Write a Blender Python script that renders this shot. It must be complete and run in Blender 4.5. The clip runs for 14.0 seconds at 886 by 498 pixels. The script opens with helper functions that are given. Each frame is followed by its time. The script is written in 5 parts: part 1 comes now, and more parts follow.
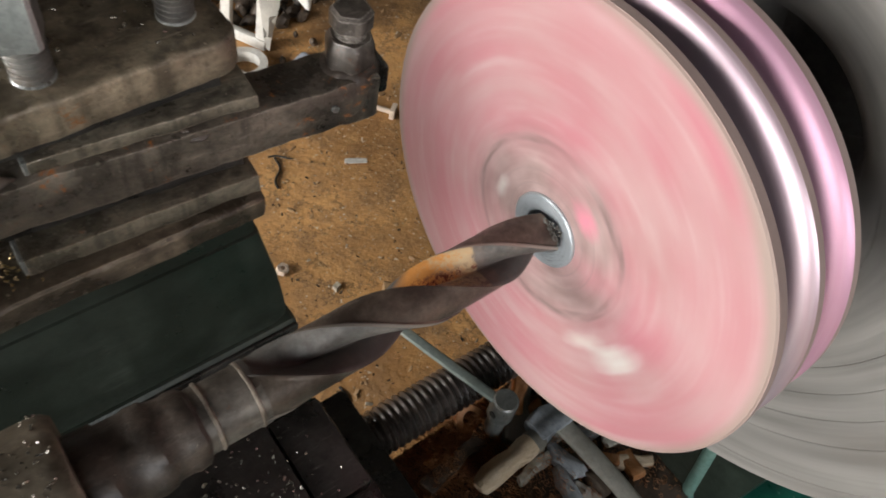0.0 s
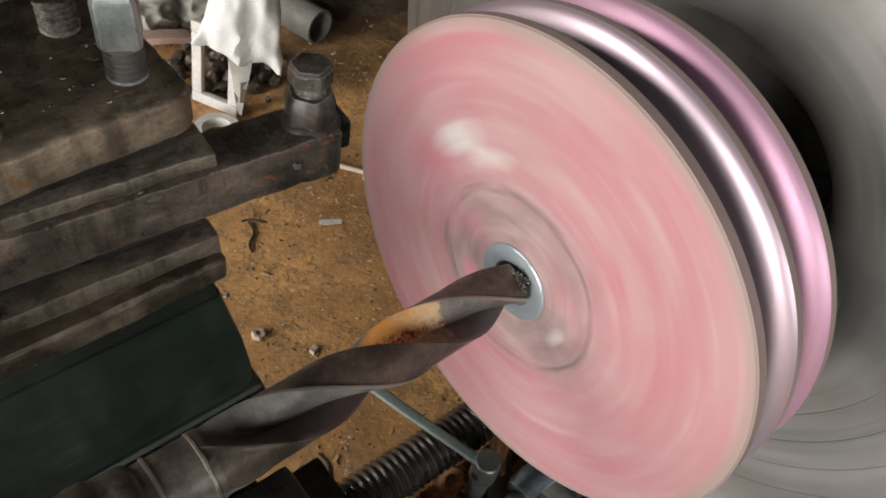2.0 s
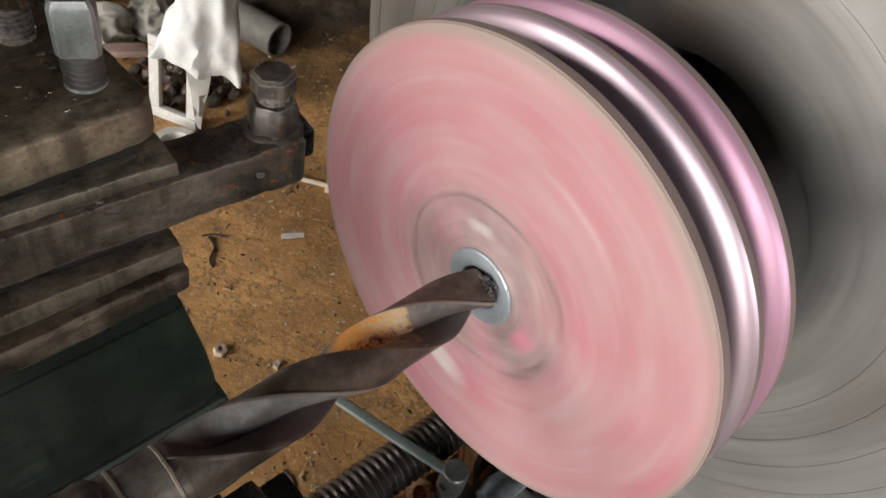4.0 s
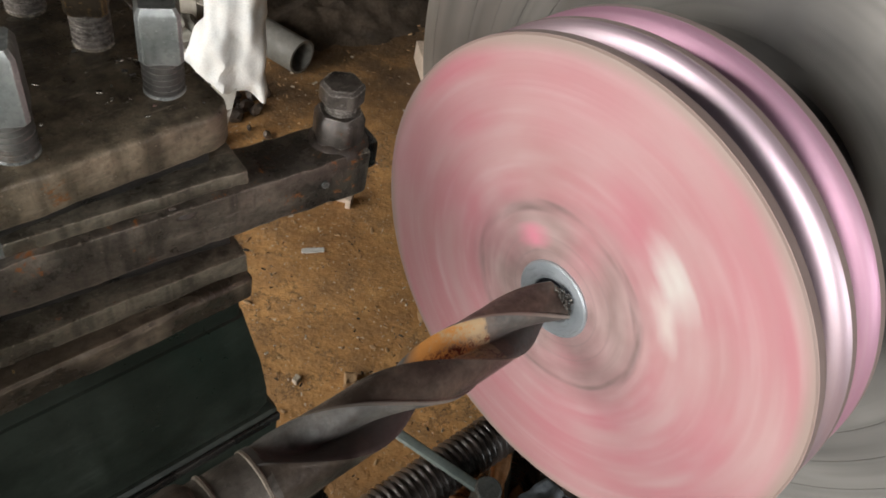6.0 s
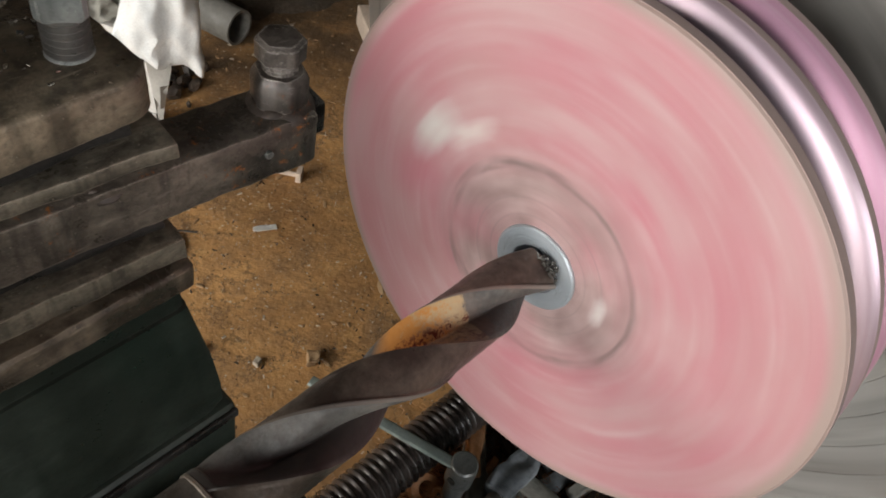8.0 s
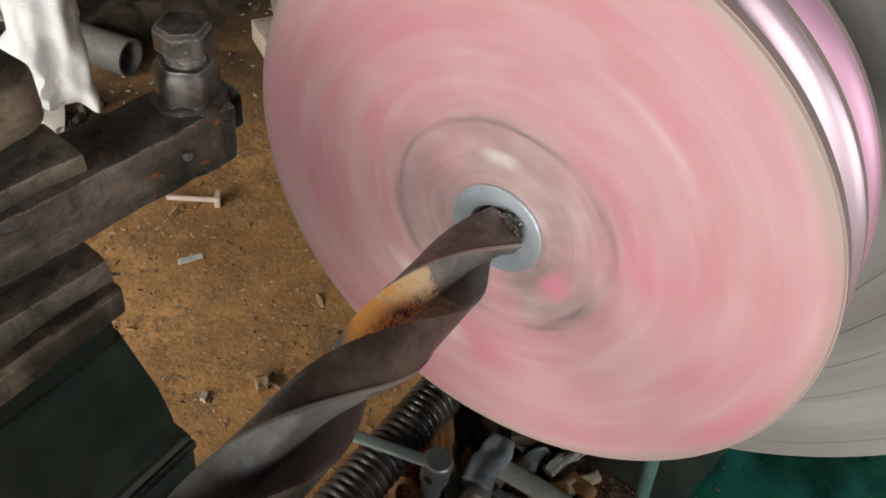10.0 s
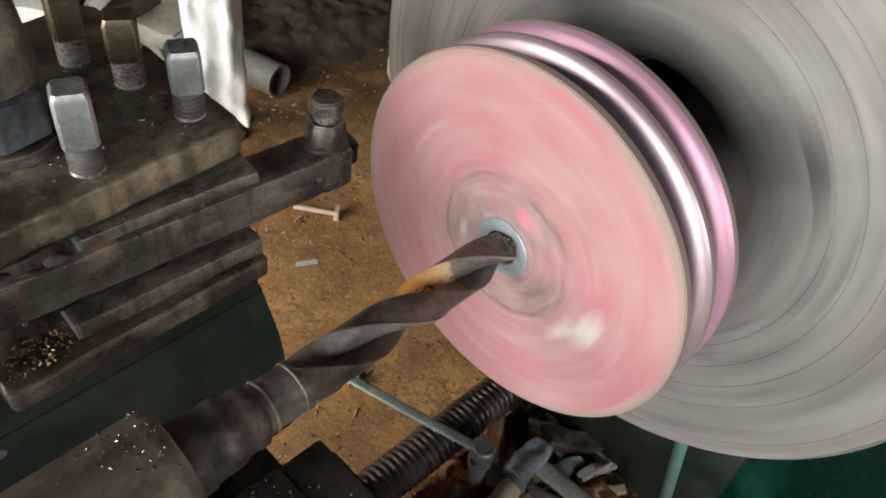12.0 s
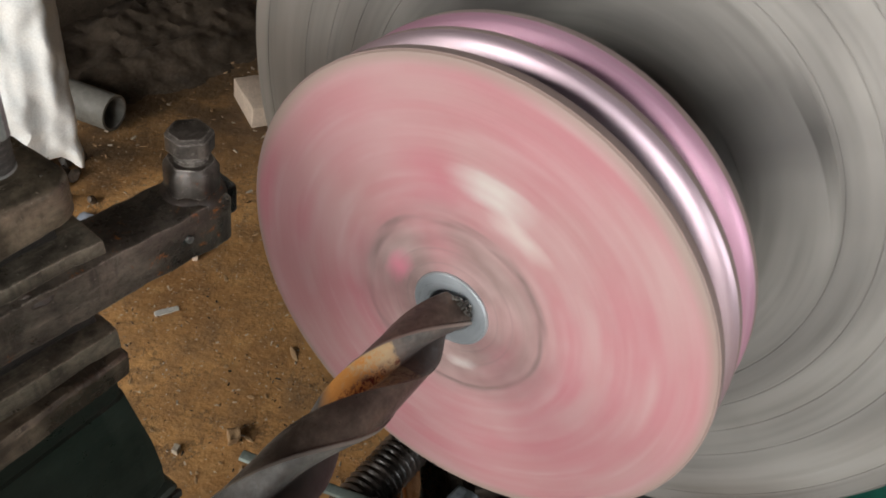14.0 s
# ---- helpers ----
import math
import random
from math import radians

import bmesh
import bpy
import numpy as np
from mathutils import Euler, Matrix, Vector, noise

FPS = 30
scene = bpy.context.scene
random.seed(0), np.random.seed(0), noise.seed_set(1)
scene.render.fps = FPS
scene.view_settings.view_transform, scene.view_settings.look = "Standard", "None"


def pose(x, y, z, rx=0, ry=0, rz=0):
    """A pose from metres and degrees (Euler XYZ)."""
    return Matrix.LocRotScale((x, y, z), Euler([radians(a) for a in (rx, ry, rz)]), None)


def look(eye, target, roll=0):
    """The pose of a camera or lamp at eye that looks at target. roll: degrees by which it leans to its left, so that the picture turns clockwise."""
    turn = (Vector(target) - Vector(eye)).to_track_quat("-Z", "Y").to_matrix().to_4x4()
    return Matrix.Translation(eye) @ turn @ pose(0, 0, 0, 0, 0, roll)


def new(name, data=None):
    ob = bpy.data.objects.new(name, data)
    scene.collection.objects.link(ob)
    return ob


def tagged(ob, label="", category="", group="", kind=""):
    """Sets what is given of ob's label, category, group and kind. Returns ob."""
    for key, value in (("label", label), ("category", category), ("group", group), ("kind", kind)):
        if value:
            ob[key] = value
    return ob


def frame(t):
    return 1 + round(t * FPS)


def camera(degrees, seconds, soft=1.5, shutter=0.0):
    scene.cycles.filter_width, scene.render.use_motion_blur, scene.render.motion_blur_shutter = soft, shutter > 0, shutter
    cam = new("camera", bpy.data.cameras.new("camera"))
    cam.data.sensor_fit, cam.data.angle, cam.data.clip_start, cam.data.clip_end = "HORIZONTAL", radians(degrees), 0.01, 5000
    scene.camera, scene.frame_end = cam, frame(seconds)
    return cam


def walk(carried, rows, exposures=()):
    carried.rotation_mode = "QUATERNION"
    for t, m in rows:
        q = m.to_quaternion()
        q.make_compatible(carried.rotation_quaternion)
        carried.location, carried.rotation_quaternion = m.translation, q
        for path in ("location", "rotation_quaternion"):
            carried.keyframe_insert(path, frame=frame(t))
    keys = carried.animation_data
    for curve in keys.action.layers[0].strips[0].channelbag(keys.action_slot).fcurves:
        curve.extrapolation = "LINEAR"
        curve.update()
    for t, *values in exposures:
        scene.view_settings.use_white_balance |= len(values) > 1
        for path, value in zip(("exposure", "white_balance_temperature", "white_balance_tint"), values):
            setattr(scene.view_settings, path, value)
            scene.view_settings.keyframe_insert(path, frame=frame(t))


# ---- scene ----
EXPOSURES = ((0.0, 0.16), (0.5, 0.08), (1.0, -0.02), (2.0, -0.06), (2.7, -0.03), (5.0, -0.1), (6.0, -0.1), (7.0, -0.24), (7.5, -0.12), (8.2, -0.16), (10.5, -0.04), (11.0, 0.04), (11.5, 0.1), (12.0, 0.08), (12.5, -0.18), (13.0, -0.1), (13.5, -0.22), (14.0, -0.3))
H = 1.08  # height of the spindle axis above the floor
cam = camera(60.21, 14.0, soft=1.7, shutter=0.35)
# seconds, eye from the pulley centre, direction of view, roll
PATH = [
    (0.0, -0.1729, -0.1023, 0.2352, 0.4482, 0.3952, -0.8019, 14.45),
    (0.5, -0.1610, -0.0988, 0.2154, 0.4774, 0.3831, -0.7908, 14.75),
    (1.0, -0.1641, -0.0996, 0.2270, 0.4842, 0.4148, -0.7704, 12.62),
    (1.5, -0.1651, -0.1041, 0.2269, 0.4932, 0.4227, -0.7603, 12.94),
    (2.0, -0.1646, -0.1024, 0.2269, 0.5007, 0.4305, -0.7510, 13.01),
    (2.5, -0.1656, -0.1049, 0.2279, 0.5166, 0.4249, -0.7434, 14.13),
    (5.0, -0.1698, -0.0984, 0.2234, 0.5492, 0.4107, -0.7278, 14.33),
    (5.5, -0.1884, -0.0915, 0.2233, 0.5429, 0.4339, -0.7190, 14.42),
    (6.0, -0.1864, -0.0886, 0.2183, 0.5454, 0.4327, -0.7178, 14.83),
    (6.5, -0.1771, -0.0915, 0.2157, 0.5486, 0.4272, -0.7187, 14.83),
    (7.0, -0.1792, -0.0899, 0.2147, 0.5532, 0.4208, -0.7189, 15.28),
    (7.5, -0.1845, -0.0768, 0.2063, 0.5621, 0.4058, -0.7207, 16.35),
    (8.0, -0.1698, -0.0709, 0.1931, 0.5691, 0.3674, -0.7356, 15.28),
    (10.5, -0.1681, -0.0624, 0.1701, 0.6313, 0.2967, -0.7166, 11.71),
    (11.0, -0.1912, -0.0922, 0.2027, 0.5946, 0.3438, -0.7268, 10.19),
    (11.5, -0.2384, -0.1469, 0.2662, 0.5474, 0.4366, -0.7140, 8.80),
    (12.0, -0.2381, -0.1469, 0.2690, 0.5594, 0.4327, -0.7070, 10.16),
    (12.5, -0.1843, -0.1027, 0.2107, 0.6040, 0.3486, -0.7167, 12.62),
    (13.0, -0.1764, -0.0738, 0.1846, 0.6099, 0.3172, -0.7262, 13.63),
    (13.5, -0.1753, -0.0649, 0.1894, 0.6562, 0.3084, -0.6887, 13.91),
    (14.0, -0.1918, -0.0768, 0.2134, 0.6801, 0.3053, -0.6665, 13.51),
]
walk(cam, [(t, look((x, y, z + H), (x + a, y + b, z + c + H), roll)) for t, x, y, z, a, b, c, roll in PATH], EXPOSURES)

# ---- light ----
world = bpy.data.worlds.new("world")
scene.world = world
world.use_nodes = True
wt = world.node_tree
sky = wt.nodes.new("ShaderNodeTexSky")
sky.sky_type, sky.sun_disc, sky.sun_elevation, sky.sun_rotation = "NISHITA", False, radians(40), radians(240)
wt.nodes["Background"].inputs["Strength"].default_value = 0.12
wt.links.new(sky.outputs[0], wt.nodes["Background"].inputs["Color"])


def area(name, at, target, sx, sy, watts, colour):
    lamp = bpy.data.lights.new(name, "AREA")
    lamp.shape, lamp.size, lamp.size_y, lamp.energy, lamp.color = "RECTANGLE", sx, sy, watts, colour
    ob = new(name, lamp)
    ob.matrix_world = look(at, target)
    return ob


# daylight in the west openings of the shed
area("daylight_west", (-3.3, -1.0, 1.4), (0.0, 0.0, 1.08), 2.3, 2.1, 172, (1.0, 0.98, 0.96))
area("daylight_corner", (-3.3, 1.7, 1.9), (0.6, 1.0, 0.4), 1.4, 1.6, 138, (1.0, 0.97, 0.93))
# added fill lamp from the south; its window is made up
area("south_fill", (-0.9, -2.95, 1.9), (0.0, 0.1, 1.05), 1.8, 1.2, 42, (0.98, 0.99, 1.0))


# ---- materials ----
def nodes_of(name):
    m = bpy.data.materials.new(name)
    m.use_nodes = True
    return m, m.node_tree.nodes, m.node_tree.links, m.node_tree.nodes["Principled BSDF"]


def noise_node(nt, links, coord, scale, detail=5, rough=0.6):
    n = nt.new("ShaderNodeTexNoise")
    n.inputs["Scale"].default_value, n.inputs["Detail"].default_value, n.inputs["Roughness"].default_value = scale, detail, rough
    links.new(coord, n.inputs["Vector"])
    return n.outputs["Fac"]


def ramp(nt, links, fac, lo, hi, a=0.0, b=1.0):
    n = nt.new("ShaderNodeMapRange")
    n.inputs[1].default_value, n.inputs[2].default_value, n.inputs[3].default_value, n.inputs[4].default_value = lo, hi, a, b
    links.new(fac, n.inputs[0])
    return n.outputs[0]


def mix(nt, links, fac, a, b):
    n = nt.new("ShaderNodeMix")
    n.data_type = "RGBA"
    for sock, v in ((n.inputs[0], fac), (n.inputs[6], a), (n.inputs[7], b)):
        if isinstance(v, (int, float)):
            sock.default_value = v
        elif isinstance(v, tuple):
            sock.default_value = (*v, 1)
        else:
            links.new(v, sock)
    return n.outputs[2]


def calc(nt, links, op, a, b=0.0):
    n = nt.new("ShaderNodeMath")
    n.operation = op
    for sock, v in ((n.inputs[0], a), (n.inputs[1], b)):
        if isinstance(v, (int, float)):
            sock.default_value = v
        else:
            links.new(v, sock)
    return n.outputs[0]


def surface(name, base, second, wear, scale=40.0, rough=0.5, metal=0.0, bump=0.3, wear_amount=0.5, spread=(0.4, 0.62), wear_rough=None, stretch=None, wear_scale=0.35, fine=6.0, scratch=0.0):
    """Two tones in broad clouds, wear or dirt in patches, fine grain in roughness and relief."""
    m, nt, links, bsdf = nodes_of(name)
    coord = nt.new("ShaderNodeTexCoord").outputs["Object"]
    if stretch:
        mp = nt.new("ShaderNodeMapping")
        mp.inputs["Scale"].default_value = stretch
        links.new(coord, mp.inputs["Vector"])
        coord = mp.outputs[0]
    broad = noise_node(nt, links, coord, scale, 4)
    grain = noise_node(nt, links, coord, scale * fine, 6, 0.7)
    patch = noise_node(nt, links, coord, scale * wear_scale, 7, 0.68)
    tone = mix(nt, links, ramp(nt, links, broad, spread[0], spread[1]), base, second)
    tone = mix(nt, links, ramp(nt, links, grain, 0.35, 0.75, 0.0, 0.5), tone, tuple(c * 0.45 for c in base))
    worn = ramp(nt, links, patch, 0.68 - 0.26 * wear_amount, 0.76 - 0.2 * wear_amount)
    tone = mix(nt, links, worn, tone, wear)
    if scratch:
        mp2 = nt.new("ShaderNodeMapping")
        mp2.inputs["Scale"].default_value = (0.12, 1.0, 1.0)
        links.new(coord, mp2.inputs["Vector"])
        fine_lines = noise_node(nt, links, mp2.outputs[0], scale * 9, 3, 0.6)
        where = ramp(nt, links, noise_node(nt, links, coord, scale * 0.8, 3), 0.48, 0.62)
        lines = calc(nt, links, "MULTIPLY", ramp(nt, links, fine_lines, 0.6, 0.7), where)
        tone = mix(nt, links, calc(nt, links, "MULTIPLY", lines, scratch), tone, tuple(min(1.0, c * 2.6 + 0.05) for c in base))
        dark = ramp(nt, links, fine_lines, 0.38, 0.28, 0.0, 0.6)
        tone = mix(nt, links, dark, tone, tuple(c * 0.3 for c in base))
    links.new(tone, bsdf.inputs["Base Color"])
    links.new(ramp(nt, links, grain, 0.3, 0.75, rough - 0.14, rough + 0.16), bsdf.inputs["Roughness"])
    bsdf.inputs["Metallic"].default_value = metal
    b = nt.new("ShaderNodeBump")
    b.inputs["Strength"].default_value, b.inputs["Distance"].default_value = bump, 0.25 / scale / fine * 2
    links.new(calc(nt, links, "ADD", grain, calc(nt, links, "MULTIPLY", patch, 2.0)), b.inputs["Height"])
    links.new(b.outputs[0], bsdf.inputs["Normal"])
    return m


def grimy(name, dark, mid, light, rust, rust_amount=0.3, scale=1.0, gloss=0.2, dry=0.46, metal=0.3, bump=0.75, oil=0.6, edge=0.0):
    """Oily worked steel: long streaks, black oil patches that shine, thin pale scuffs, pits and rust."""
    m, nt, links, bsdf = nodes_of(name)
    coord = nt.new("ShaderNodeTexCoord").outputs["Object"]

    def drawn(sx, sy, sz, turn):
        mp = nt.new("ShaderNodeMapping")
        mp.inputs["Scale"].default_value = (sx, sy, sz)
        mp.inputs["Rotation"].default_value = (0.0, turn, turn * 1.4)
        links.new(coord, mp.inputs["Vector"])
        return mp.outputs[0]
    streak = noise_node(nt, links, drawn(0.5, 1.0, 1.0, 0.2), 62.0 * scale, 6, 0.66)
    scratch = noise_node(nt, links, drawn(0.15, 1.0, 1.0, -0.16), 330.0 * scale, 3, 0.6)
    runs = noise_node(nt, links, drawn(1.0, 1.0, 0.14, 0.05), 95.0 * scale, 4, 0.6)
    blot = noise_node(nt, links, coord, 26.0 * scale, 4, 0.55)
    pit = noise_node(nt, links, coord, 300.0 * scale, 6, 0.72)
    fine = noise_node(nt, links, coord, 760.0 * scale, 3, 0.7)
    red = noise_node(nt, links, coord, 47.0 * scale, 7, 0.74)
    tone = mix(nt, links, ramp(nt, links, streak, 0.30, 0.70), dark, mid)
    tone = mix(nt, links, ramp(nt, links, runs, 0.50, 0.64, 0.0, 0.65), tone, tuple(c * 0.8 for c in dark))
    tone = mix(nt, links, ramp(nt, links, pit, 0.48, 0.68, 0.0, 0.42), tone, tuple(c * 0.5 for c in dark))
    tone = mix(nt, links, ramp(nt, links, blot, 0.47, 0.60, 0.0, min(1.0, oil * 1.4)), tone, tuple(c * 0.4 for c in dark))
    scuff = calc(nt, links, "MULTIPLY", ramp(nt, links, scratch, 0.60, 0.70, 0.0, 0.3), ramp(nt, links, blot, 0.54, 0.42))
    tone = mix(nt, links, scuff, tone, light)
    tone = mix(nt, links, ramp(nt, links, calc(nt, links, "ADD", fine, calc(nt, links, "MULTIPLY", pit, 0.5)), 0.92, 0.99, 0.0, 0.6), tone, light)
    flake = ramp(nt, links, calc(nt, links, "ADD", red, calc(nt, links, "MULTIPLY", calc(nt, links, "SUBTRACT", pit, 0.5), 0.35)), 0.72 - 0.2 * rust_amount, 0.78 - 0.2 * rust_amount, 0.0, 0.85)
    tone = mix(nt, links, flake, tone, rust)
    if edge:
        # bare metal where the edges are rubbed
        bv = nt.new("ShaderNodeBevel")
        bv.samples = 4
        bv.inputs["Radius"].default_value = 0.0016
        geo = nt.new("ShaderNodeNewGeometry")
        dot = nt.new("ShaderNodeVectorMath")
        dot.operation = "DOT_PRODUCT"
        links.new(bv.outputs[0], dot.inputs[0])
        links.new(geo.outputs["Normal"], dot.inputs[1])
        rub = calc(nt, links, "MULTIPLY", ramp(nt, links, dot.outputs["Value"], 0.985, 0.90, 0.0, edge), ramp(nt, links, pit, 0.40, 0.58))
        tone = mix(nt, links, rub, tone, light)
        shine = calc(nt, links, "ADD", calc(nt, links, "MULTIPLY", rub, 0.5), metal)
        links.new(shine, bsdf.inputs["Metallic"])
    else:
        bsdf.inputs["Metallic"].default_value = metal
    links.new(tone, bsdf.inputs["Base Color"])
    bsdf.inputs["Coat Weight"].default_value, bsdf.inputs["Coat Roughness"].default_value = 0.26 if edge else 0.2, 0.22
    wet = ramp(nt, links, blot, 0.44, 0.62, dry, gloss)
    links.new(calc(nt, links, "ADD", wet, ramp(nt, links, pit, 0.3, 0.7, -0.06, 0.1)), bsdf.inputs["Roughness"])
    b = nt.new("ShaderNodeBump")
    b.inputs["Strength"].default_value, b.inputs["Distance"].default_value = bump * 0.9, 0.0011
    h = calc(nt, links, "ADD", calc(nt, links, "MULTIPLY", streak, 0.7), calc(nt, links, "MULTIPLY", blot, 1.6))
    links.new(calc(nt, links, "ADD", h, calc(nt, links, "ADD", calc(nt, links, "MULTIPLY", pit, 0.55), calc(nt, links, "MULTIPLY", fine, 0.1))), b.inputs["Height"])
    links.new(b.outputs[0], bsdf.inputs["Normal"])
    return m


OILY = grimy("oily_dark_steel", (0.058, 0.051, 0.039), (0.40, 0.35, 0.262), (0.66, 0.57, 0.46), (0.28, 0.11, 0.035), 0.3, 1.0, 0.2, 0.42, 0.4, 0.9, 0.35, 0.9)
BARSTEEL = grimy("oily_bar_steel_with_orange_rust", (0.056, 0.047, 0.039), (0.33, 0.28, 0.222), (0.60, 0.53, 0.45), (0.52, 0.17, 0.03), 0.58, 1.1, 0.22, 0.44, 0.4, 0.9, 0.35, 0.85)
WELD = grimy("brown_weld_scale", (0.045, 0.034, 0.027), (0.155, 0.116, 0.09), (0.42, 0.36, 0.3), (0.25, 0.08, 0.03), 0.45, 1.2, 0.42, 0.62, 0.2, 0.8, 0.4)
BLOCK = grimy("rusty_block_steel", (0.06, 0.048, 0.034), (0.47, 0.38, 0.262), (0.66, 0.55, 0.41), (0.33, 0.135, 0.04), 0.46, 0.8, 0.16, 0.42, 0.4, 0.9, 0.5, 0.85)
BROWN = grimy("oil_stained_brown_steel", (0.066, 0.052, 0.038), (0.30, 0.235, 0.165), (0.55, 0.45, 0.32), (0.06, 0.04, 0.028), 0.5, 0.8, 0.22, 0.45, 0.3, 0.8, 0.6, 0.6)
BRIGHT = grimy("bright_steel", (0.22, 0.235, 0.225), (0.38, 0.395, 0.375), (0.78, 0.79, 0.76), (0.09, 0.085, 0.078), 0.42, 1.2, 0.26, 0.42, 0.55, 0.2, 0.25, 0.9)
THREAD = surface("threaded_steel", (0.3, 0.29, 0.27), (0.2, 0.19, 0.175), (0.14, 0.09, 0.05), 90, 0.38, 0.75, 0.3, 0.4)
RUSTBOLT = grimy("rusty_bolt_steel", (0.06, 0.048, 0.04), (0.24, 0.205, 0.175), (0.62, 0.57, 0.51), (0.17, 0.065, 0.025), 0.45, 1.3, 0.34, 0.54, 0.4, 0.4, 0.5, 0.9)
NUTSTEEL = grimy("blue_grey_nut_steel", (0.14, 0.16, 0.178), (0.27, 0.30, 0.325), (0.5, 0.53, 0.55), (0.09, 0.05, 0.03), 0.35, 1.0, 0.28, 0.5, 0.45, 0.4)
BRONZE = grimy("smoked_bronze_bolt", (0.045, 0.034, 0.024), (0.12, 0.085, 0.05), (0.55, 0.36, 0.14), (0.2, 0.08, 0.03), 0.4, 1.2, 0.2, 0.42, 0.5, 0.4, 0.6, 0.9)
GREEN = grimy("dark_green_enamel", (0.018, 0.0235, 0.0175), (0.034, 0.044, 0.034), (0.075, 0.085, 0.072), (0.075, 0.055, 0.035), 0.25, 0.5, 0.3, 0.42, 0.0, 0.25, 0.35)
EMERALD = grimy("worn_emerald_paint", (0.012, 0.13, 0.095), (0.03, 0.27, 0.19), (0.30, 0.47, 0.42), (0.06, 0.10, 0.08), 0.5, 0.22, 0.22, 0.42, 0.0, 0.4, 0.7)
BLACK = grimy("black_greasy_iron", (0.022, 0.021, 0.019), (0.055, 0.052, 0.047), (0.20, 0.185, 0.16), (0.09, 0.05, 0.03), 0.2, 0.9, 0.16, 0.42, 0.2, 0.7, 0.5, 0.55)
SLOT = surface("dark_chuck_slot_iron", (0.11, 0.105, 0.1), (0.16, 0.15, 0.14), (0.07, 0.065, 0.06), 30, 0.5, 0.4, 0.3, 0.3)
HUBSTEEL = surface("fresh_cut_steel", (0.50, 0.54, 0.57), (0.42, 0.46, 0.49), (0.35, 0.37, 0.38), 90, 0.34, 0.6, 0.1, 0.2)
QUILL = grimy("brown_stained_quill_steel", (0.10, 0.083, 0.06), (0.27, 0.225, 0.165), (0.42, 0.36, 0.28), (0.12, 0.06, 0.03), 0.4, 0.9, 0.25, 0.42, 0.45, 0.35, 0.3)
SLEEVE = grimy("brown_black_sleeve_steel", (0.032, 0.024, 0.019), (0.115, 0.088, 0.068), (0.3, 0.26, 0.21), (0.12, 0.045, 0.025), 0.45, 1.0, 0.34, 0.56, 0.2, 0.8, 0.5)
SHANK = grimy("grey_drill_shank_steel", (0.11, 0.095, 0.08), (0.27, 0.24, 0.205), (0.44, 0.40, 0.35), (0.30, 0.11, 0.035), 0.4, 1.3, 0.26, 0.46, 0.5, 0.4)
HOSE = grimy("greasy_brown_thread", (0.045, 0.036, 0.031), (0.135, 0.105, 0.09), (0.30, 0.25, 0.21), (0.12, 0.06, 0.03), 0.35, 0.9, 0.18, 0.38, 0.2, 0.4)
WOOD = surface("pale_worn_wood", (0.60, 0.46, 0.31), (0.70, 0.57, 0.41), (0.220, 0.143, 0.088), 40, 0.6, 0.0, 0.5, 0.4, stretch=(1, 4, 4))
PLASTIC = surface("dusty_white_plastic", (0.72, 0.70, 0.65), (0.62, 0.59, 0.53), (0.4, 0.33, 0.25), 18, 0.5, 0.0, 0.15, 0.35)
GREYPIPE = surface("dusty_grey_pipe", (0.23, 0.22, 0.195), (0.165, 0.155, 0.13), (0.11, 0.085, 0.06), 14, 0.55, 0.0, 0.2, 0.4)
SACK = surface("white_woven_sack", (0.88, 0.89, 0.86), (0.78, 0.81, 0.80), (0.6, 0.57, 0.49), 12, 0.6, 0.0, 0.4, 0.3, fine=26)
FLAP = surface("dirty_grey_sack_cloth", (0.50, 0.48, 0.43), (0.40, 0.385, 0.345), (0.28, 0.24, 0.19), 14, 0.75, 0.0, 0.4, 0.4, fine=24)
BLUECLOTH = surface("pale_blue_cloth", (0.46, 0.5, 0.58), (0.38, 0.42, 0.5), (0.3, 0.28, 0.26), 25, 0.8, 0.0, 0.4, 0.3)
PLASTER = surface("dirty_plaster", (0.14, 0.112, 0.084), (0.105, 0.084, 0.063), (0.065, 0.05, 0.036), 1.6, 0.85, 0.0, 0.4, 0.5)
CEIL = surface("dark_roof_sheet", (0.12, 0.115, 0.105), (0.085, 0.08, 0.075), (0.055, 0.048, 0.04), 2.0, 0.6, 0.1, 0.3, 0.4)
TANBLOCK = surface("pale_firebrick", (0.70, 0.56, 0.44), (0.6, 0.48, 0.37), (0.36, 0.27, 0.2), 25, 0.8, 0.0, 0.5, 0.3)
CHIP = surface("steel_chip", (0.5, 0.47, 0.42), (0.35, 0.31, 0.26), (0.2, 0.13, 0.08), 120, 0.2, 0.9, 0.2, 0.3)
FLOORCHIP = surface("dusty_steel_chip", (0.62, 0.55, 0.44), (0.5, 0.42, 0.32), (0.75, 0.7, 0.62), 120, 0.4, 0.25, 0.2, 0.3)
RUSTCHIP = surface("rusty_swarf", (0.50, 0.22, 0.085), (0.64, 0.34, 0.17), (0.26, 0.10, 0.05), 90, 0.5, 0.3, 0.3, 0.4)
STONE = surface("earth_crumb", (0.42, 0.27, 0.14), (0.33, 0.2, 0.1), (0.5, 0.42, 0.32), 60, 0.85, 0.0, 0.5, 0.2)
CLUTTER = grimy("sooty_scrap", (0.07, 0.052, 0.04), (0.17, 0.125, 0.09), (0.34, 0.28, 0.22), (0.30, 0.13, 0.05), 0.5, 0.7, 0.3, 0.6, 0.15)
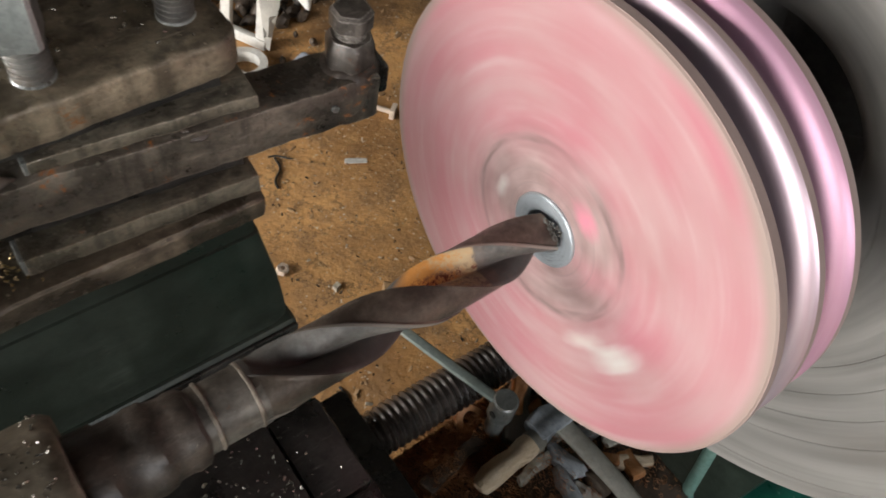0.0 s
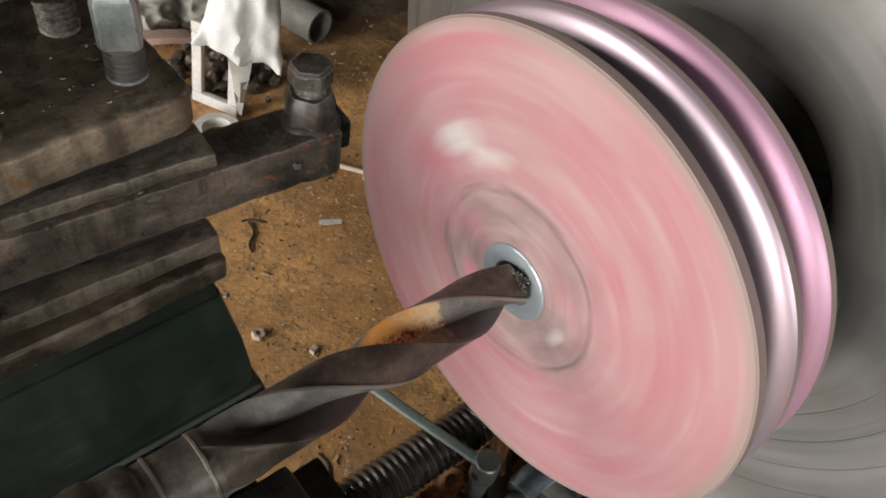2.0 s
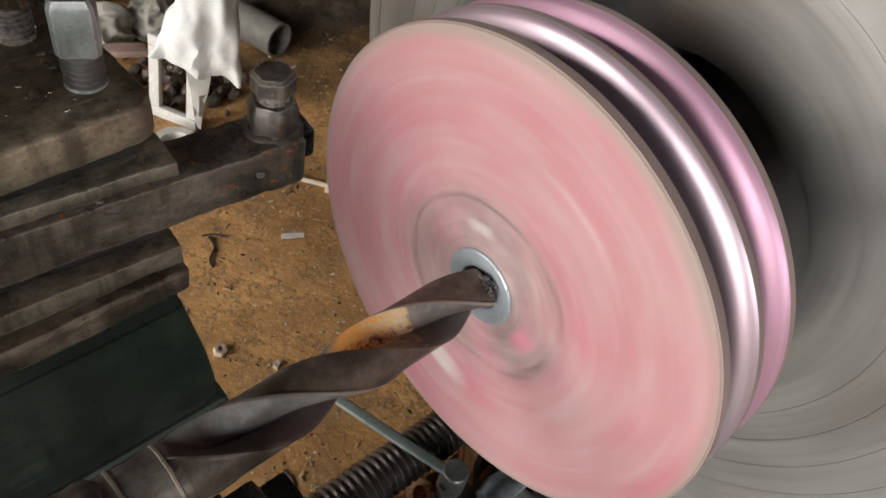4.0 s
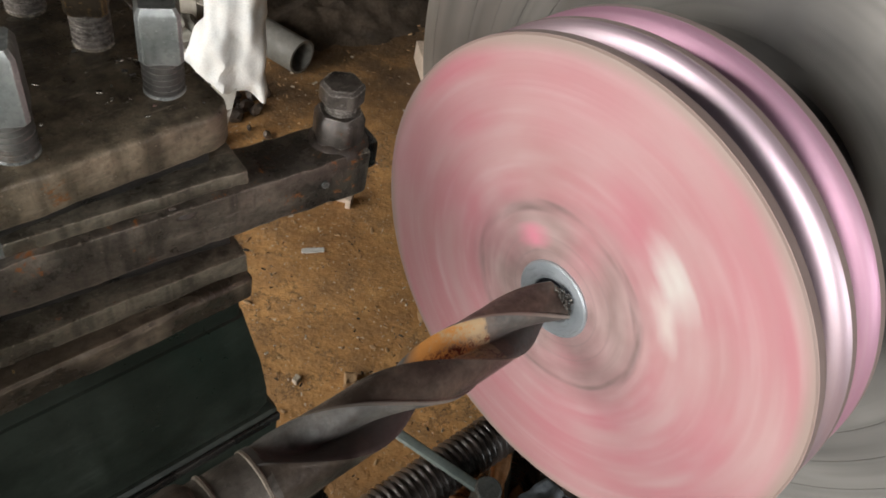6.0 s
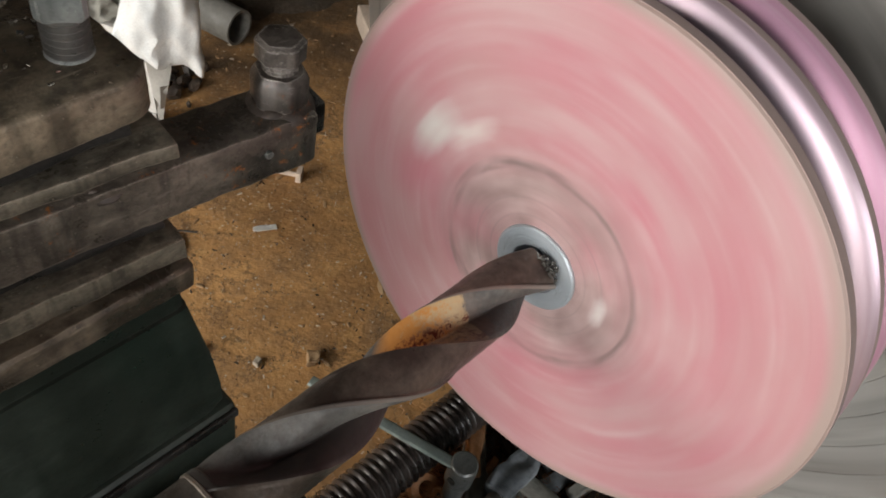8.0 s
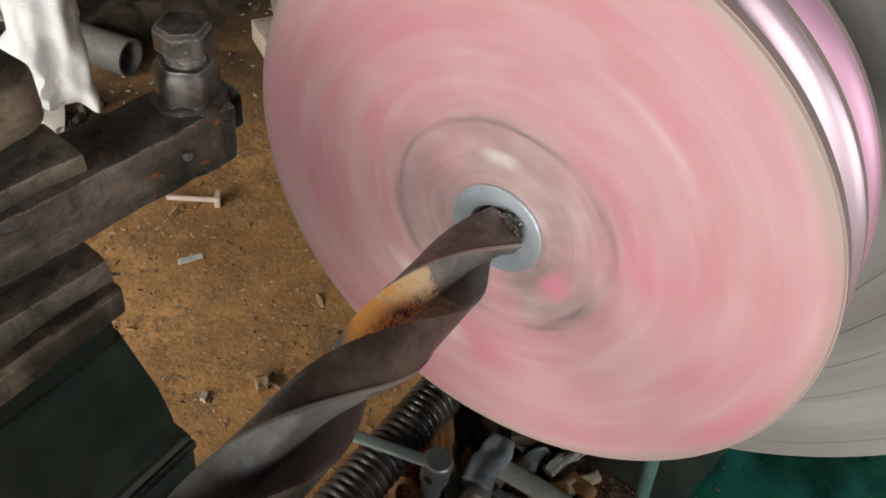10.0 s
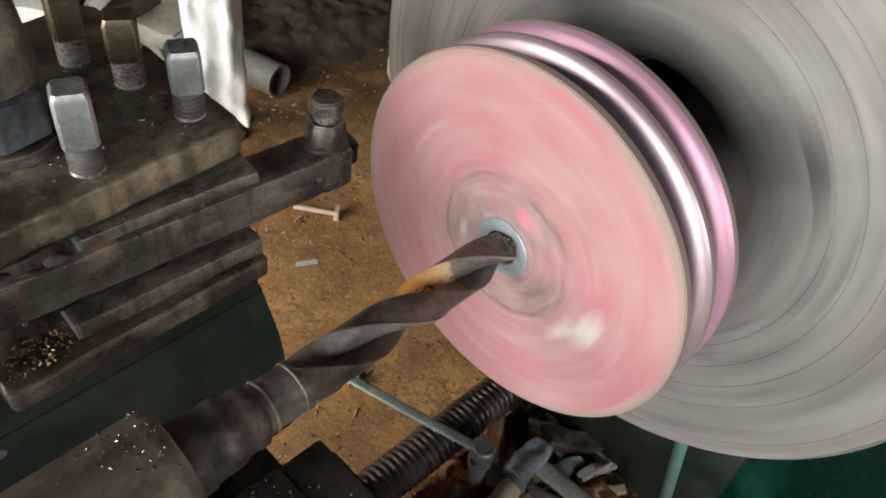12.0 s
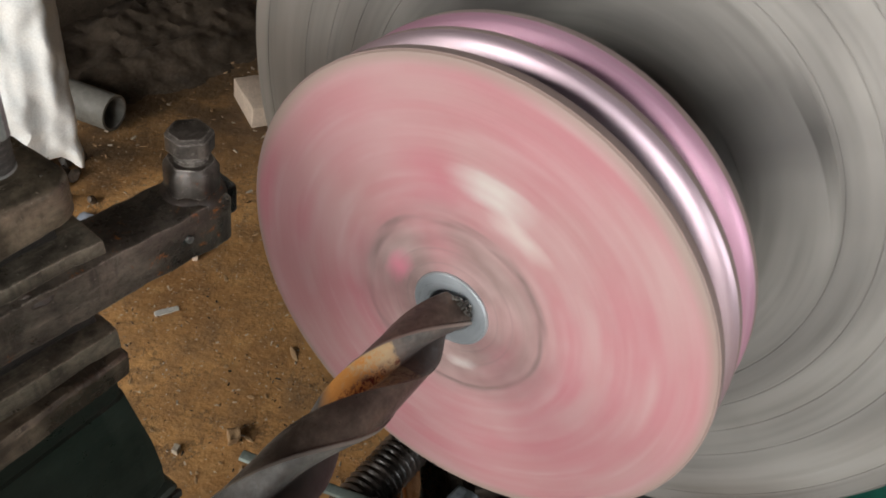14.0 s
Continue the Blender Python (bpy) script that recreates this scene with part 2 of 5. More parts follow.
# dark brown of the timber beam and of the mound that imitates floor shade
SHADEBROWN = surface("far_shade_and_timber_brown", (0.07, 0.05, 0.033), (0.11, 0.08, 0.054), (0.04, 0.03, 0.022), 14, 0.85, 0.0, 0.6, 0.5)
BLUEGREY = grimy("chipped_blue_grey_paint", (0.28, 0.31, 0.335), (0.50, 0.535, 0.57), (0.78, 0.78, 0.75), (0.25, 0.13, 0.07), 0.35, 0.8, 0.35, 0.55, 0.0, 0.5, 0.4)
BARGREEN = surface("grey_green_bar_paint", (0.36, 0.42, 0.38), (0.27, 0.32, 0.29), (0.5, 0.48, 0.4), 40, 0.4, 0.2, 0.3, 0.35)
CARDGREY = surface("dusty_grey_wood", (0.54, 0.52, 0.45), (0.42, 0.40, 0.34), (0.3, 0.26, 0.2), 40, 0.6, 0.0, 0.5, 0.35)
BRASSCHIP = surface("straw_coloured_chip", (0.5, 0.36, 0.17), (0.38, 0.27, 0.13), (0.6, 0.55, 0.45), 120, 0.3, 0.7, 0.2, 0.4)


def swirl(nt, links, y, z, r, radial, angular, detail=4):
    """Noise drawn out along circles, as turning leaves it."""
    c = nt.new("ShaderNodeCombineXYZ")
    links.new(calc(nt, links, "MULTIPLY", r, radial), c.inputs[0])
    links.new(calc(nt, links, "MULTIPLY", calc(nt, links, "DIVIDE", y, r), angular), c.inputs[1])
    links.new(calc(nt, links, "MULTIPLY", calc(nt, links, "DIVIDE", z, r), angular), c.inputs[2])
    return noise_node(nt, links, c.outputs[0], 1.0, detail, 0.62)


def polar(nt, links):
    coord = nt.new("ShaderNodeTexCoord").outputs["Object"]
    sep = nt.new("ShaderNodeSeparateXYZ")
    links.new(coord, sep.inputs[0])
    y, z = sep.outputs[1], sep.outputs[2]
    r = calc(nt, links, "SQRT", calc(nt, links, "ADD", calc(nt, links, "MULTIPLY", y, y), calc(nt, links, "MULTIPLY", z, z)))
    return coord, y, z, r


def chuck_iron():
    m, nt, links, bsdf = nodes_of("turned_grey_chuck_iron")
    coord, y, z, r = polar(nt, links)
    arcs = swirl(nt, links, y, z, r, 130.0, 3.5)
    bands = swirl(nt, links, y, z, r, 45.0, 1.1)
    fine = swirl(nt, links, y, z, r, 700.0, 3.0)
    blot = noise_node(nt, links, coord, 14.0, 5, 0.6)
    tone = mix(nt, links, ramp(nt, links, bands, 0.36, 0.66), (0.17, 0.162, 0.15), (0.275, 0.262, 0.242))
    tone = mix(nt, links, ramp(nt, links, arcs, 0.52, 0.68, 0.0, 0.8), tone, (0.09, 0.084, 0.076))
    tone = mix(nt, links, ramp(nt, links, blot, 0.52, 0.64, 0.0, 0.8), tone, (0.085, 0.062, 0.046))
    links.new(tone, bsdf.inputs["Base Color"])
    bsdf.inputs["Metallic"].default_value = 0.3
    links.new(ramp(nt, links, arcs, 0.3, 0.7, 0.36, 0.56), bsdf.inputs["Roughness"])
    b = nt.new("ShaderNodeBump")
    b.inputs["Strength"].default_value, b.inputs["Distance"].default_value = 0.3, 0.0005
    links.new(calc(nt, links, "ADD", fine, arcs), b.inputs["Height"])
    links.new(b.outputs[0], bsdf.inputs["Normal"])
    return m


def dirt_floor():
    m, nt, links, bsdf = nodes_of("oily_packed_earth")
    coord = nt.new("ShaderNodeTexCoord").outputs["Object"]
    broad = noise_node(nt, links, coord, 4.0, 6, 0.62)
    mid = noise_node(nt, links, coord, 13.0, 6, 0.6)
    fine = noise_node(nt, links, coord, 70.0, 5, 0.65)
    speck = noise_node(nt, links, coord, 120.0, 2, 0.5)
    tone = mix(nt, links, ramp(nt, links, broad, 0.34, 0.64), (0.34, 0.172, 0.062), (0.66, 0.36, 0.135))
    tone = mix(nt, links, ramp(nt, links, mid, 0.46, 0.7, 0.0, 0.65), tone, (0.20, 0.12, 0.06))
    tone = mix(nt, links, ramp(nt, links, mid, 0.44, 0.3, 0.0, 0.6), tone, (0.64, 0.385, 0.165))
    tone = mix(nt, links, ramp(nt, links, fine, 0.52, 0.74, 0.0, 0.3), tone, (0.54, 0.35, 0.17))
    tone = mix(nt, links, ramp(nt, links, speck, 0.67, 0.71), tone, (0.66, 0.57, 0.44))
    oil = noise_node(nt, links, coord, 1.7, 5, 0.6)
    tone = mix(nt, links, ramp(nt, links, oil, 0.55, 0.68, 0.0, 0.6), tone, (0.13, 0.085, 0.048))
    crack = noise_node(nt, links, coord, 9.0, 7, 0.7)
    line = calc(nt, links, "ABSOLUTE", calc(nt, links, "SUBTRACT", crack, 0.5))
    tone = mix(nt, links, calc(nt, links, "MULTIPLY", ramp(nt, links, line, 0.022, 0.0, 0.0, 0.8), ramp(nt, links, broad, 0.42, 0.56)), tone, (0.14, 0.085, 0.045))
    # shade on the far floor, painted as a ragged dark round
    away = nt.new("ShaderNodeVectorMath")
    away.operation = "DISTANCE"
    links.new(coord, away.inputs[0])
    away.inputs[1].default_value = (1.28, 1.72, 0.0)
    floor_shade = calc(nt, links, "ADD", away.outputs["Value"], calc(nt, links, "MULTIPLY", calc(nt, links, "SUBTRACT", broad, 0.5), 0.9))
    tone = mix(nt, links, ramp(nt, links, floor_shade, 0.75, 0.42, 0.0, 0.85), tone, (0.075, 0.05, 0.03))
    links.new(tone, bsdf.inputs["Base Color"])
    links.new(ramp(nt, links, mid, 0.35, 0.7, 0.3, 0.85), bsdf.inputs["Roughness"])
    b = nt.new("ShaderNodeBump")
    b.inputs["Strength"].default_value, b.inputs["Distance"].default_value = 0.55, 0.012
    links.new(calc(nt, links, "ADD", mid, calc(nt, links, "MULTIPLY", fine, 0.5)), b.inputs["Height"])
    links.new(b.outputs[0], bsdf.inputs["Normal"])
    return m


def pulley_face():
    """Pink primer with turning marks, a bare streaky middle, one pale scuff, and a grey worn edge."""
    m, nt, links, bsdf = nodes_of("scuffed_pink_primer")
    coord, y, z, r = polar(nt, links)
    comb = nt.new("ShaderNodeCombineXYZ")
    links.new(r, comb.inputs[0])
    cloud = noise_node(nt, links, coord, 26.0, 5, 0.6)
    small = noise_node(nt, links, coord, 75.0, 5, 0.65)
    rings = noise_node(nt, links, comb.outputs[0], 420.0, 4, 0.7)
    wide = noise_node(nt, links, comb.outputs[0], 95.0, 3, 0.6)
    arcs = swirl(nt, links, y, z, r, 150.0, 6.5, 5)
    broad = swirl(nt, links, y, z, r, 60.0, 3.2, 4)
    tone = mix(nt, links, ramp(nt, links, cloud, 0.36, 0.66), (0.342, 0.120, 0.144), (0.308, 0.160, 0.160))
    tone = mix(nt, links, ramp(nt, links, broad, 0.44, 0.6, 0.0, 0.75), tone, (0.345, 0.222, 0.217))
    tone = mix(nt, links, ramp(nt, links, arcs, 0.53, 0.68, 0.0, 0.7), tone, (0.41, 0.312, 0.298))
    tone = mix(nt, links, ramp(nt, links, arcs, 0.44, 0.28, 0.0, 0.5), tone, (0.324, 0.094, 0.134))
    tone = mix(nt, links, ramp(nt, links, wide, 0.5, 0.75, 0.0, 0.2), tone, (0.324, 0.215, 0.201))
    # bare, streaky middle
    edge = calc(nt, links, "ADD", r, calc(nt, links, "MULTIPLY", calc(nt, links, "SUBTRACT", cloud, 0.5), 0.028))
    middle = ramp(nt, links, edge, 0.048, 0.036)
    grey = mix(nt, links, ramp(nt, links, arcs, 0.36, 0.62), (0.165, 0.108, 0.10), (0.33, 0.235, 0.222))
    tone = mix(nt, links, calc(nt, links, "MULTIPLY", middle, ramp(nt, links, cloud, 0.38, 0.55, 0.35, 1.0)), tone, grey)
    dark = calc(nt, links, "MULTIPLY", ramp(nt, links, rings, 0.56, 0.68), ramp(nt, links, r, 0.05, 0.03, 0.0, 0.7))
    tone = mix(nt, links, dark, tone, (0.162, 0.127, 0.120))
    line = calc(nt, links, "ADD", r, calc(nt, links, "MULTIPLY", calc(nt, links, "SUBTRACT", broad, 0.5), 0.016))
    ring_mask = calc(nt, links, "MULTIPLY", ramp(nt, links, line, 0.0375, 0.0382), ramp(nt, links, line, 0.0400, 0.0392))
    tone = mix(nt, links, calc(nt, links, "MULTIPLY", ring_mask, ramp(nt, links, cloud, 0.36, 0.52, 0.0, 0.9)), tone, (0.12, 0.085, 0.08))
    # pale scuff and a smaller one near the hub

    def blot(cy, cz, ry, rz):
        a = calc(nt, links, "DIVIDE", calc(nt, links, "SUBTRACT", y, cy), ry)
        b = calc(nt, links, "DIVIDE", calc(nt, links, "SUBTRACT", z, cz), rz)
        d = calc(nt, links, "ADD", calc(nt, links, "MULTIPLY", a, a), calc(nt, links, "MULTIPLY", b, b))
        d = calc(nt, links, "ADD", d, calc(nt, links, "MULTIPLY", calc(nt, links, "SUBTRACT", arcs, 0.5), 4.5))
        return ramp(nt, links, d, 1.25, 0.75)
    tone = mix(nt, links, blot(0.060, 0.0, 0.0068, 0.0075), tone, (0.45, 0.445, 0.41))
    tone = mix(nt, links, blot(0.049, 0.014, 0.004, 0.006), tone, (0.46, 0.42, 0.385))
    tone = mix(nt, links, blot(-0.024, 0.012, 0.0028, 0.003), tone, (0.46, 0.42, 0.40))
    tone = mix(nt, links, blot(0.004, -0.027, 0.006, 0.005), tone, (0.46, 0.165, 0.21))
    rim = calc(nt, links, "ADD", r, calc(nt, links, "MULTIPLY", calc(nt, links, "SUBTRACT", cloud, 0.5), 0.012))
    tone = mix(nt, links, ramp(nt, links, rim, 0.0965, 0.1005, 0.0, 0.85), tone, (0.225, 0.178, 0.148))
    links.new(tone, bsdf.inputs["Base Color"])
    bsdf.inputs["Roughness"].default_value = 0.5
    b = nt.new("ShaderNodeBump")
    b.inputs["Strength"].default_value, b.inputs["Distance"].default_value = 0.25, 0.0006
    links.new(calc(nt, links, "ADD", rings, arcs), b.inputs["Height"])
    links.new(b.outputs[0], bsdf.inputs["Normal"])
    return m


def groove_metal(name, deep, pale, line, metal, rough):
    """Turned metal of the belt grooves, with more or less of a pink film."""
    m, nt, links, bsdf = nodes_of(name)
    coord = nt.new("ShaderNodeTexCoord").outputs["Object"]
    n = noise_node(nt, links, coord, 60.0, 5, 0.6)
    mp = nt.new("ShaderNodeMapping")
    mp.inputs["Scale"].default_value = (1.0, 0.04, 0.04)
    links.new(coord, mp.inputs["Vector"])
    lines = noise_node(nt, links, mp.outputs[0], 900.0, 4, 0.7)
    tone = mix(nt, links, ramp(nt, links, n, 0.35, 0.65), pale, deep)
    tone = mix(nt, links, ramp(nt, links, lines, 0.5, 0.68, 0.0, 0.6), tone, line)
    links.new(tone, bsdf.inputs["Base Color"])
    bsdf.inputs["Metallic"].default_value = metal
    links.new(ramp(nt, links, lines, 0.3, 0.7, rough - 0.07, rough + 0.07), bsdf.inputs["Roughness"])
    return m


def drill_steel(pitch):
    """Dull brown drill steel; one flute carries a yellow-orange rust blot with dark pits."""
    m, nt, links, bsdf = nodes_of("rusty_drill_steel")
    coord = nt.new("ShaderNodeTexCoord").outputs["Object"]
    sep = nt.new("ShaderNodeSeparateXYZ")
    links.new(coord, sep.inputs[0])
    x = sep.outputs[0]
    broad = noise_node(nt, links, coord, 70.0, 5, 0.65)
    fine = noise_node(nt, links, coord, 420.0, 6, 0.7)
    pits = noise_node(nt, links, coord, 480.0, 5, 0.75)
    ang = calc(nt, links, "MULTIPLY", calc(nt, links, "ARCTAN2", sep.outputs[2], sep.outputs[1]), 180 / math.pi)
    turn = calc(nt, links, "ADD", calc(nt, links, "MULTIPLY", x, 360 / pitch), 135 + 360 / pitch * 0.0155)
    u = calc(nt, links, "MODULO", calc(nt, links, "ADD", calc(nt, links, "SUBTRACT", ang, turn), 3600.0), 180.0)
    land = ramp(nt, links, u, 90.0, 94.0)
    half = calc(nt, links, "MODULO", calc(nt, links, "ADD", calc(nt, links, "SUBTRACT", ang, turn), 3600.0), 360.0)
    tone = mix(nt, links, ramp(nt, links, broad, 0.36, 0.64), (0.045, 0.043, 0.039), (0.14, 0.134, 0.122))
    tone = mix(nt, links, land, tone, mix(nt, links, ramp(nt, links, broad, 0.38, 0.62), (0.052, 0.04, 0.032), (0.145, 0.118, 0.094)))
    # shade of the deep flute side, painted near black with a ragged edge
    ragged_u = calc(nt, links, "ADD", u, calc(nt, links, "MULTIPLY", calc(nt, links, "SUBTRACT", broad, 0.5), 60.0))
    flute_shade = calc(nt, links, "MULTIPLY", ramp(nt, links, ragged_u, 38.0, 56.0), ramp(nt, links, u, 92.0, 89.0))
    tone = mix(nt, links, calc(nt, links, "MULTIPLY", flute_shade, 0.85), tone, (0.022, 0.018, 0.015))
    tone = mix(nt, links, ramp(nt, links, fine, 0.42, 0.75, 0.0, 0.5), tone, (0.06, 0.04, 0.03))
    along = calc(nt, links, "ADD", x, calc(nt, links, "MULTIPLY", calc(nt, links, "SUBTRACT", broad, 0.5), 0.016))
    band = calc(nt, links, "MULTIPLY", ramp(nt, links, along, -0.074, -0.068), ramp(nt, links, along, -0.0355, -0.0365))
    band = calc(nt, links, "MULTIPLY", band, ramp(nt, links, sep.outputs[2], 0.0, 0.003))
    band = calc(nt, links, "MULTIPLY", band, ramp(nt, links, land, 0.9, 0.1))
    band = calc(nt, links, "MULTIPLY", band, ramp(nt, links, half, 180.0, 178.0))
    band = calc(nt, links, "MULTIPLY", band, ramp(nt, links, ragged_u, 74.0, 52.0, 0.25, 1.0))
    rust = mix(nt, links, ramp(nt, links, calc(nt, links, "ADD", along, calc(nt, links, "MULTIPLY", calc(nt, links, "SUBTRACT", pits, 0.5), 0.06)), -0.056, -0.043), (0.56, 0.24, 0.055), (0.50, 0.36, 0.20))
    red = calc(nt, links, "MULTIPLY", ramp(nt, links, pits, 0.50, 0.55), ramp(nt, links, u, 20.0, 34.0))
    rust = mix(nt, links, red, rust, (0.15, 0.026, 0.010))
    tone = mix(nt, links, band, tone, rust)
    faint = calc(nt, links, "MULTIPLY", ramp(nt, links, broad, 0.5, 0.66, 0.0, 0.22), ramp(nt, links, x, -0.13, -0.02))
    tone = mix(nt, links, faint, tone, (0.2, 0.085, 0.045))
    edge = calc(nt, links, "MULTIPLY", ramp(nt, links, u, 172.0, 176.0), 0.65)
    tone = mix(nt, links, edge, tone, (0.36, 0.33, 0.29))
    links.new(tone, bsdf.inputs["Base Color"])
    links.new(ramp(nt, links, land, 0.0, 1.0, 0.12, 0.45), bsdf.inputs["Metallic"])
    dull = ramp(nt, links, land, 0.0, 1.0, 0.2, 0.0)
    links.new(calc(nt, links, "ADD", dull, ramp(nt, links, fine, 0.3, 0.75, 0.26, 0.46)), bsdf.inputs["Roughness"])
    b = nt.new("ShaderNodeBump")
    b.inputs["Strength"].default_value, b.inputs["Distance"].default_value = 0.35, 0.0008
    links.new(fine, b.inputs["Height"])
    links.new(b.outputs[0], bsdf.inputs["Normal"])
    return m


PITCH = 0.130  # of the drill's flutes
RINGSTEEL = grimy("rubbed_ring_steel", (0.14, 0.11, 0.085), (0.34, 0.29, 0.23), (0.6, 0.54, 0.46), (0.42, 0.14, 0.03), 0.5, 1.3, 0.3, 0.45, 0.45, 0.4)
LAND = grimy("stained_rim_steel", (0.30, 0.21, 0.195), (0.42, 0.31, 0.285), (0.5, 0.42, 0.38), (0.1, 0.07, 0.06), 0.3, 1.0, 0.35, 0.5, 0.2, 0.2, 0.3)
# near-black inner groove sides; their deep shade is put into the colour
GROOVE_SHADE = surface("groove_shade_iron", (0.035, 0.024, 0.026), (0.055, 0.036, 0.04), (0.09, 0.06, 0.06), 40, 0.5, 0.2, 0.2, 0.3)
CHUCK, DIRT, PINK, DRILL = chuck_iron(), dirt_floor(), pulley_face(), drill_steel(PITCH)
GROOVE = groove_metal("bare_groove_metal", (0.46, 0.34, 0.39), (0.56, 0.43, 0.48), (0.64, 0.56, 0.59), 0.74, 0.38)
GROOVE_PINK = groove_metal("pink_filmed_groove_metal", (0.50, 0.27, 0.37), (0.60, 0.34, 0.45), (0.60, 0.43, 0.50), 0.6, 0.42)


# ---- building helpers ----
def link(name, bm, material, parent=None, label="", smooth=35):
    bmesh.ops.recalc_face_normals(bm, faces=bm.faces)
    me = bpy.data.meshes.new(name)
    for f in bm.faces:
        f.smooth = True
    limit = radians(smooth)
    for e in bm.edges:
        e.smooth = len(e.link_faces) == 2 and e.calc_face_angle(0) < limit
    bm.to_mesh(me)
    bm.free()
    me.materials.append(material)
    ob = new(name, me)
    ob.parent = parent
    if label:
        tagged(ob, label)
    return ob


def part(name, bm, material, parent, label=""):
    return link(name, bm, material, parent, label)


def thing(name, at, label, category, rz=0.0, group="", kind="", tilt=(0, 0)):
    ob = new(name)
    ob.matrix_world = pose(at[0], at[1], at[2], tilt[0], tilt[1], rz)
    ob.empty_display_size = 0.02
    return tagged(ob, label, category, group, kind)


def box(x0, x1, y0, y1, z0, z1, bevel=0.0, segs=2, bm=None):
    bm = bm or bmesh.new()
    r = bmesh.ops.create_cube(bm, size=1.0)
    bmesh.ops.scale(bm, vec=(x1 - x0, y1 - y0, z1 - z0), verts=r["verts"])
    bmesh.ops.translate(bm, vec=((x0 + x1) / 2, (y0 + y1) / 2, (z0 + z1) / 2), verts=r["verts"])
    if bevel:
        edges = list({e for v in r["verts"] for e in v.link_edges})
        bmesh.ops.bevel(bm, geom=edges, offset=bevel, segments=segs, affect="EDGES", profile=0.6)
    return bm


def worn(bm, amount, scale=30.0, cuts=0):
    """Dents and unevenness."""
    if cuts:
        bmesh.ops.subdivide_edges(bm, edges=bm.edges[:], cuts=cuts, use_grid_fill=True)
    for v in bm.verts:
        v.co += noise.noise_vector(v.co * scale) * amount
    return bm


def lathe(profile, axis="x", n=48, bm=None, origin=(0, 0, 0), closed=False):
    """A turned solid: profile rows of (place along the axis, radius)."""
    bm = bm or bmesh.new()
    rings = []
    o = Vector(origin)
    for a, r in profile:
        ring = []
        for k in range(n):
            c, s = math.cos(2 * math.pi * k / n) * r, math.sin(2 * math.pi * k / n) * r
            ring.append(bm.verts.new(o + Vector((a, c, s) if axis == "x" else (c, s, a) if axis == "z" else (s, a, c))))
        rings.append(ring)
    for p, q in zip(rings, rings[1:] + (rings[:1] if closed else [])):
        for k in range(n):
            bm.faces.new((p[k], p[(k + 1) % n], q[(k + 1) % n], q[k]))
    if not closed:
        bm.faces.new(rings[0])
        bm.faces.new(rings[-1])
    return bm


def thread(r, z0, z1, pitch, depth, at=(0, 0)):
    rows, z = [(z0, r - depth)], z0
    while z < z1 - 1e-6:
        rows += [(z + pitch * 0.3, r), (z + pitch * 0.5, r), (z + pitch * 0.8, r - depth)]
        z += pitch
    return lathe(rows, "z", 24, origin=(at[0], at[1], 0))


def tube(points, r, n=10, bm=None, flat=1.0):
    """A bar along a path of points."""
    bm = bm or bmesh.new()
    pts = [Vector(p) for p in points]
    rings = []
    for i, p in enumerate(pts):
        d = (pts[min(i + 1, len(pts) - 1)] - pts[max(i - 1, 0)]).normalized()
        u = d.cross(Vector((0, 0, 1)) if abs(d.z) < 0.9 else Vector((1, 0, 0))).normalized()
        w = u.cross(d)
        rings.append([bm.verts.new(p + r * (math.cos(2 * math.pi * k / n) * u + flat * math.sin(2 * math.pi * k / n) * w)) for k in range(n)])
    for a, b in zip(rings, rings[1:]):
        for k in range(n):
            bm.faces.new((a[k], a[(k + 1) % n], b[(k + 1) % n], b[k]))
    bm.faces.new(rings[0])
    bm.faces.new(rings[-1])
    return bm


# ---- the shed ----
def sheet(name, x0, x1, y0, y1, z, thick, material, label, cells, amount):
    bm = bmesh.new()
    bmesh.ops.create_grid(bm, x_segments=cells, y_segments=cells, size=0.5)
    for v in bm.verts:
        v.co = Vector((x0 + (v.co.x + 0.5) * (x1 - x0), y0 + (v.co.y + 0.5) * (y1 - y0), z))
        v.co.z += amount * (noise.noise(v.co * 2.5) + 0.5 * noise.noise(v.co * 9))
    ext = bmesh.ops.extrude_face_region(bm, geom=bm.faces[:])
    for v in ext["geom"]:
        if isinstance(v, bmesh.types.BMVert):
            v.co.z = z - thick
    ob = link(name, bm, material)
    return tagged(ob, label, kind="structure")


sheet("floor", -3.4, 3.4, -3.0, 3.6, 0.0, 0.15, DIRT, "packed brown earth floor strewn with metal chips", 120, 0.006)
# unseen roof, added and kept dark so that tops catch less light
sheet("ceiling", -3.5, 3.5, -3.1, 3.7, 3.3, 0.0, CEIL, "dark sheet roof added out of view to limit fill light", 8, 0.0).location.z = 0.06


def wall(name, boxes):
    bm = bmesh.new()
    for b in boxes:
        box(*b, bm=bm)
    return tagged(link(name, bm, PLASTER), "dirty brown plastered wall added round the workshop", kind="structure")


# walls added to close the place in; their openings shape the light
wall("wall_east", [(3.4, 3.6, -3.0, 3.6, -0.15, 3.3)])
wall("wall_north", [(-3.4, 3.4, 3.6, 3.8, -0.15, 3.3)])
wall("wall_south", [(-3.4, -1.6, -3.2, -3.0, -0.15, 3.3), (-0.2, 3.4, -3.2, -3.0, -0.15, 3.3), (-1.6, -0.2, -3.2, -3.0, -0.15, 1.4), (-1.6, -0.2, -3.2, -3.0, 2.4, 3.3)])
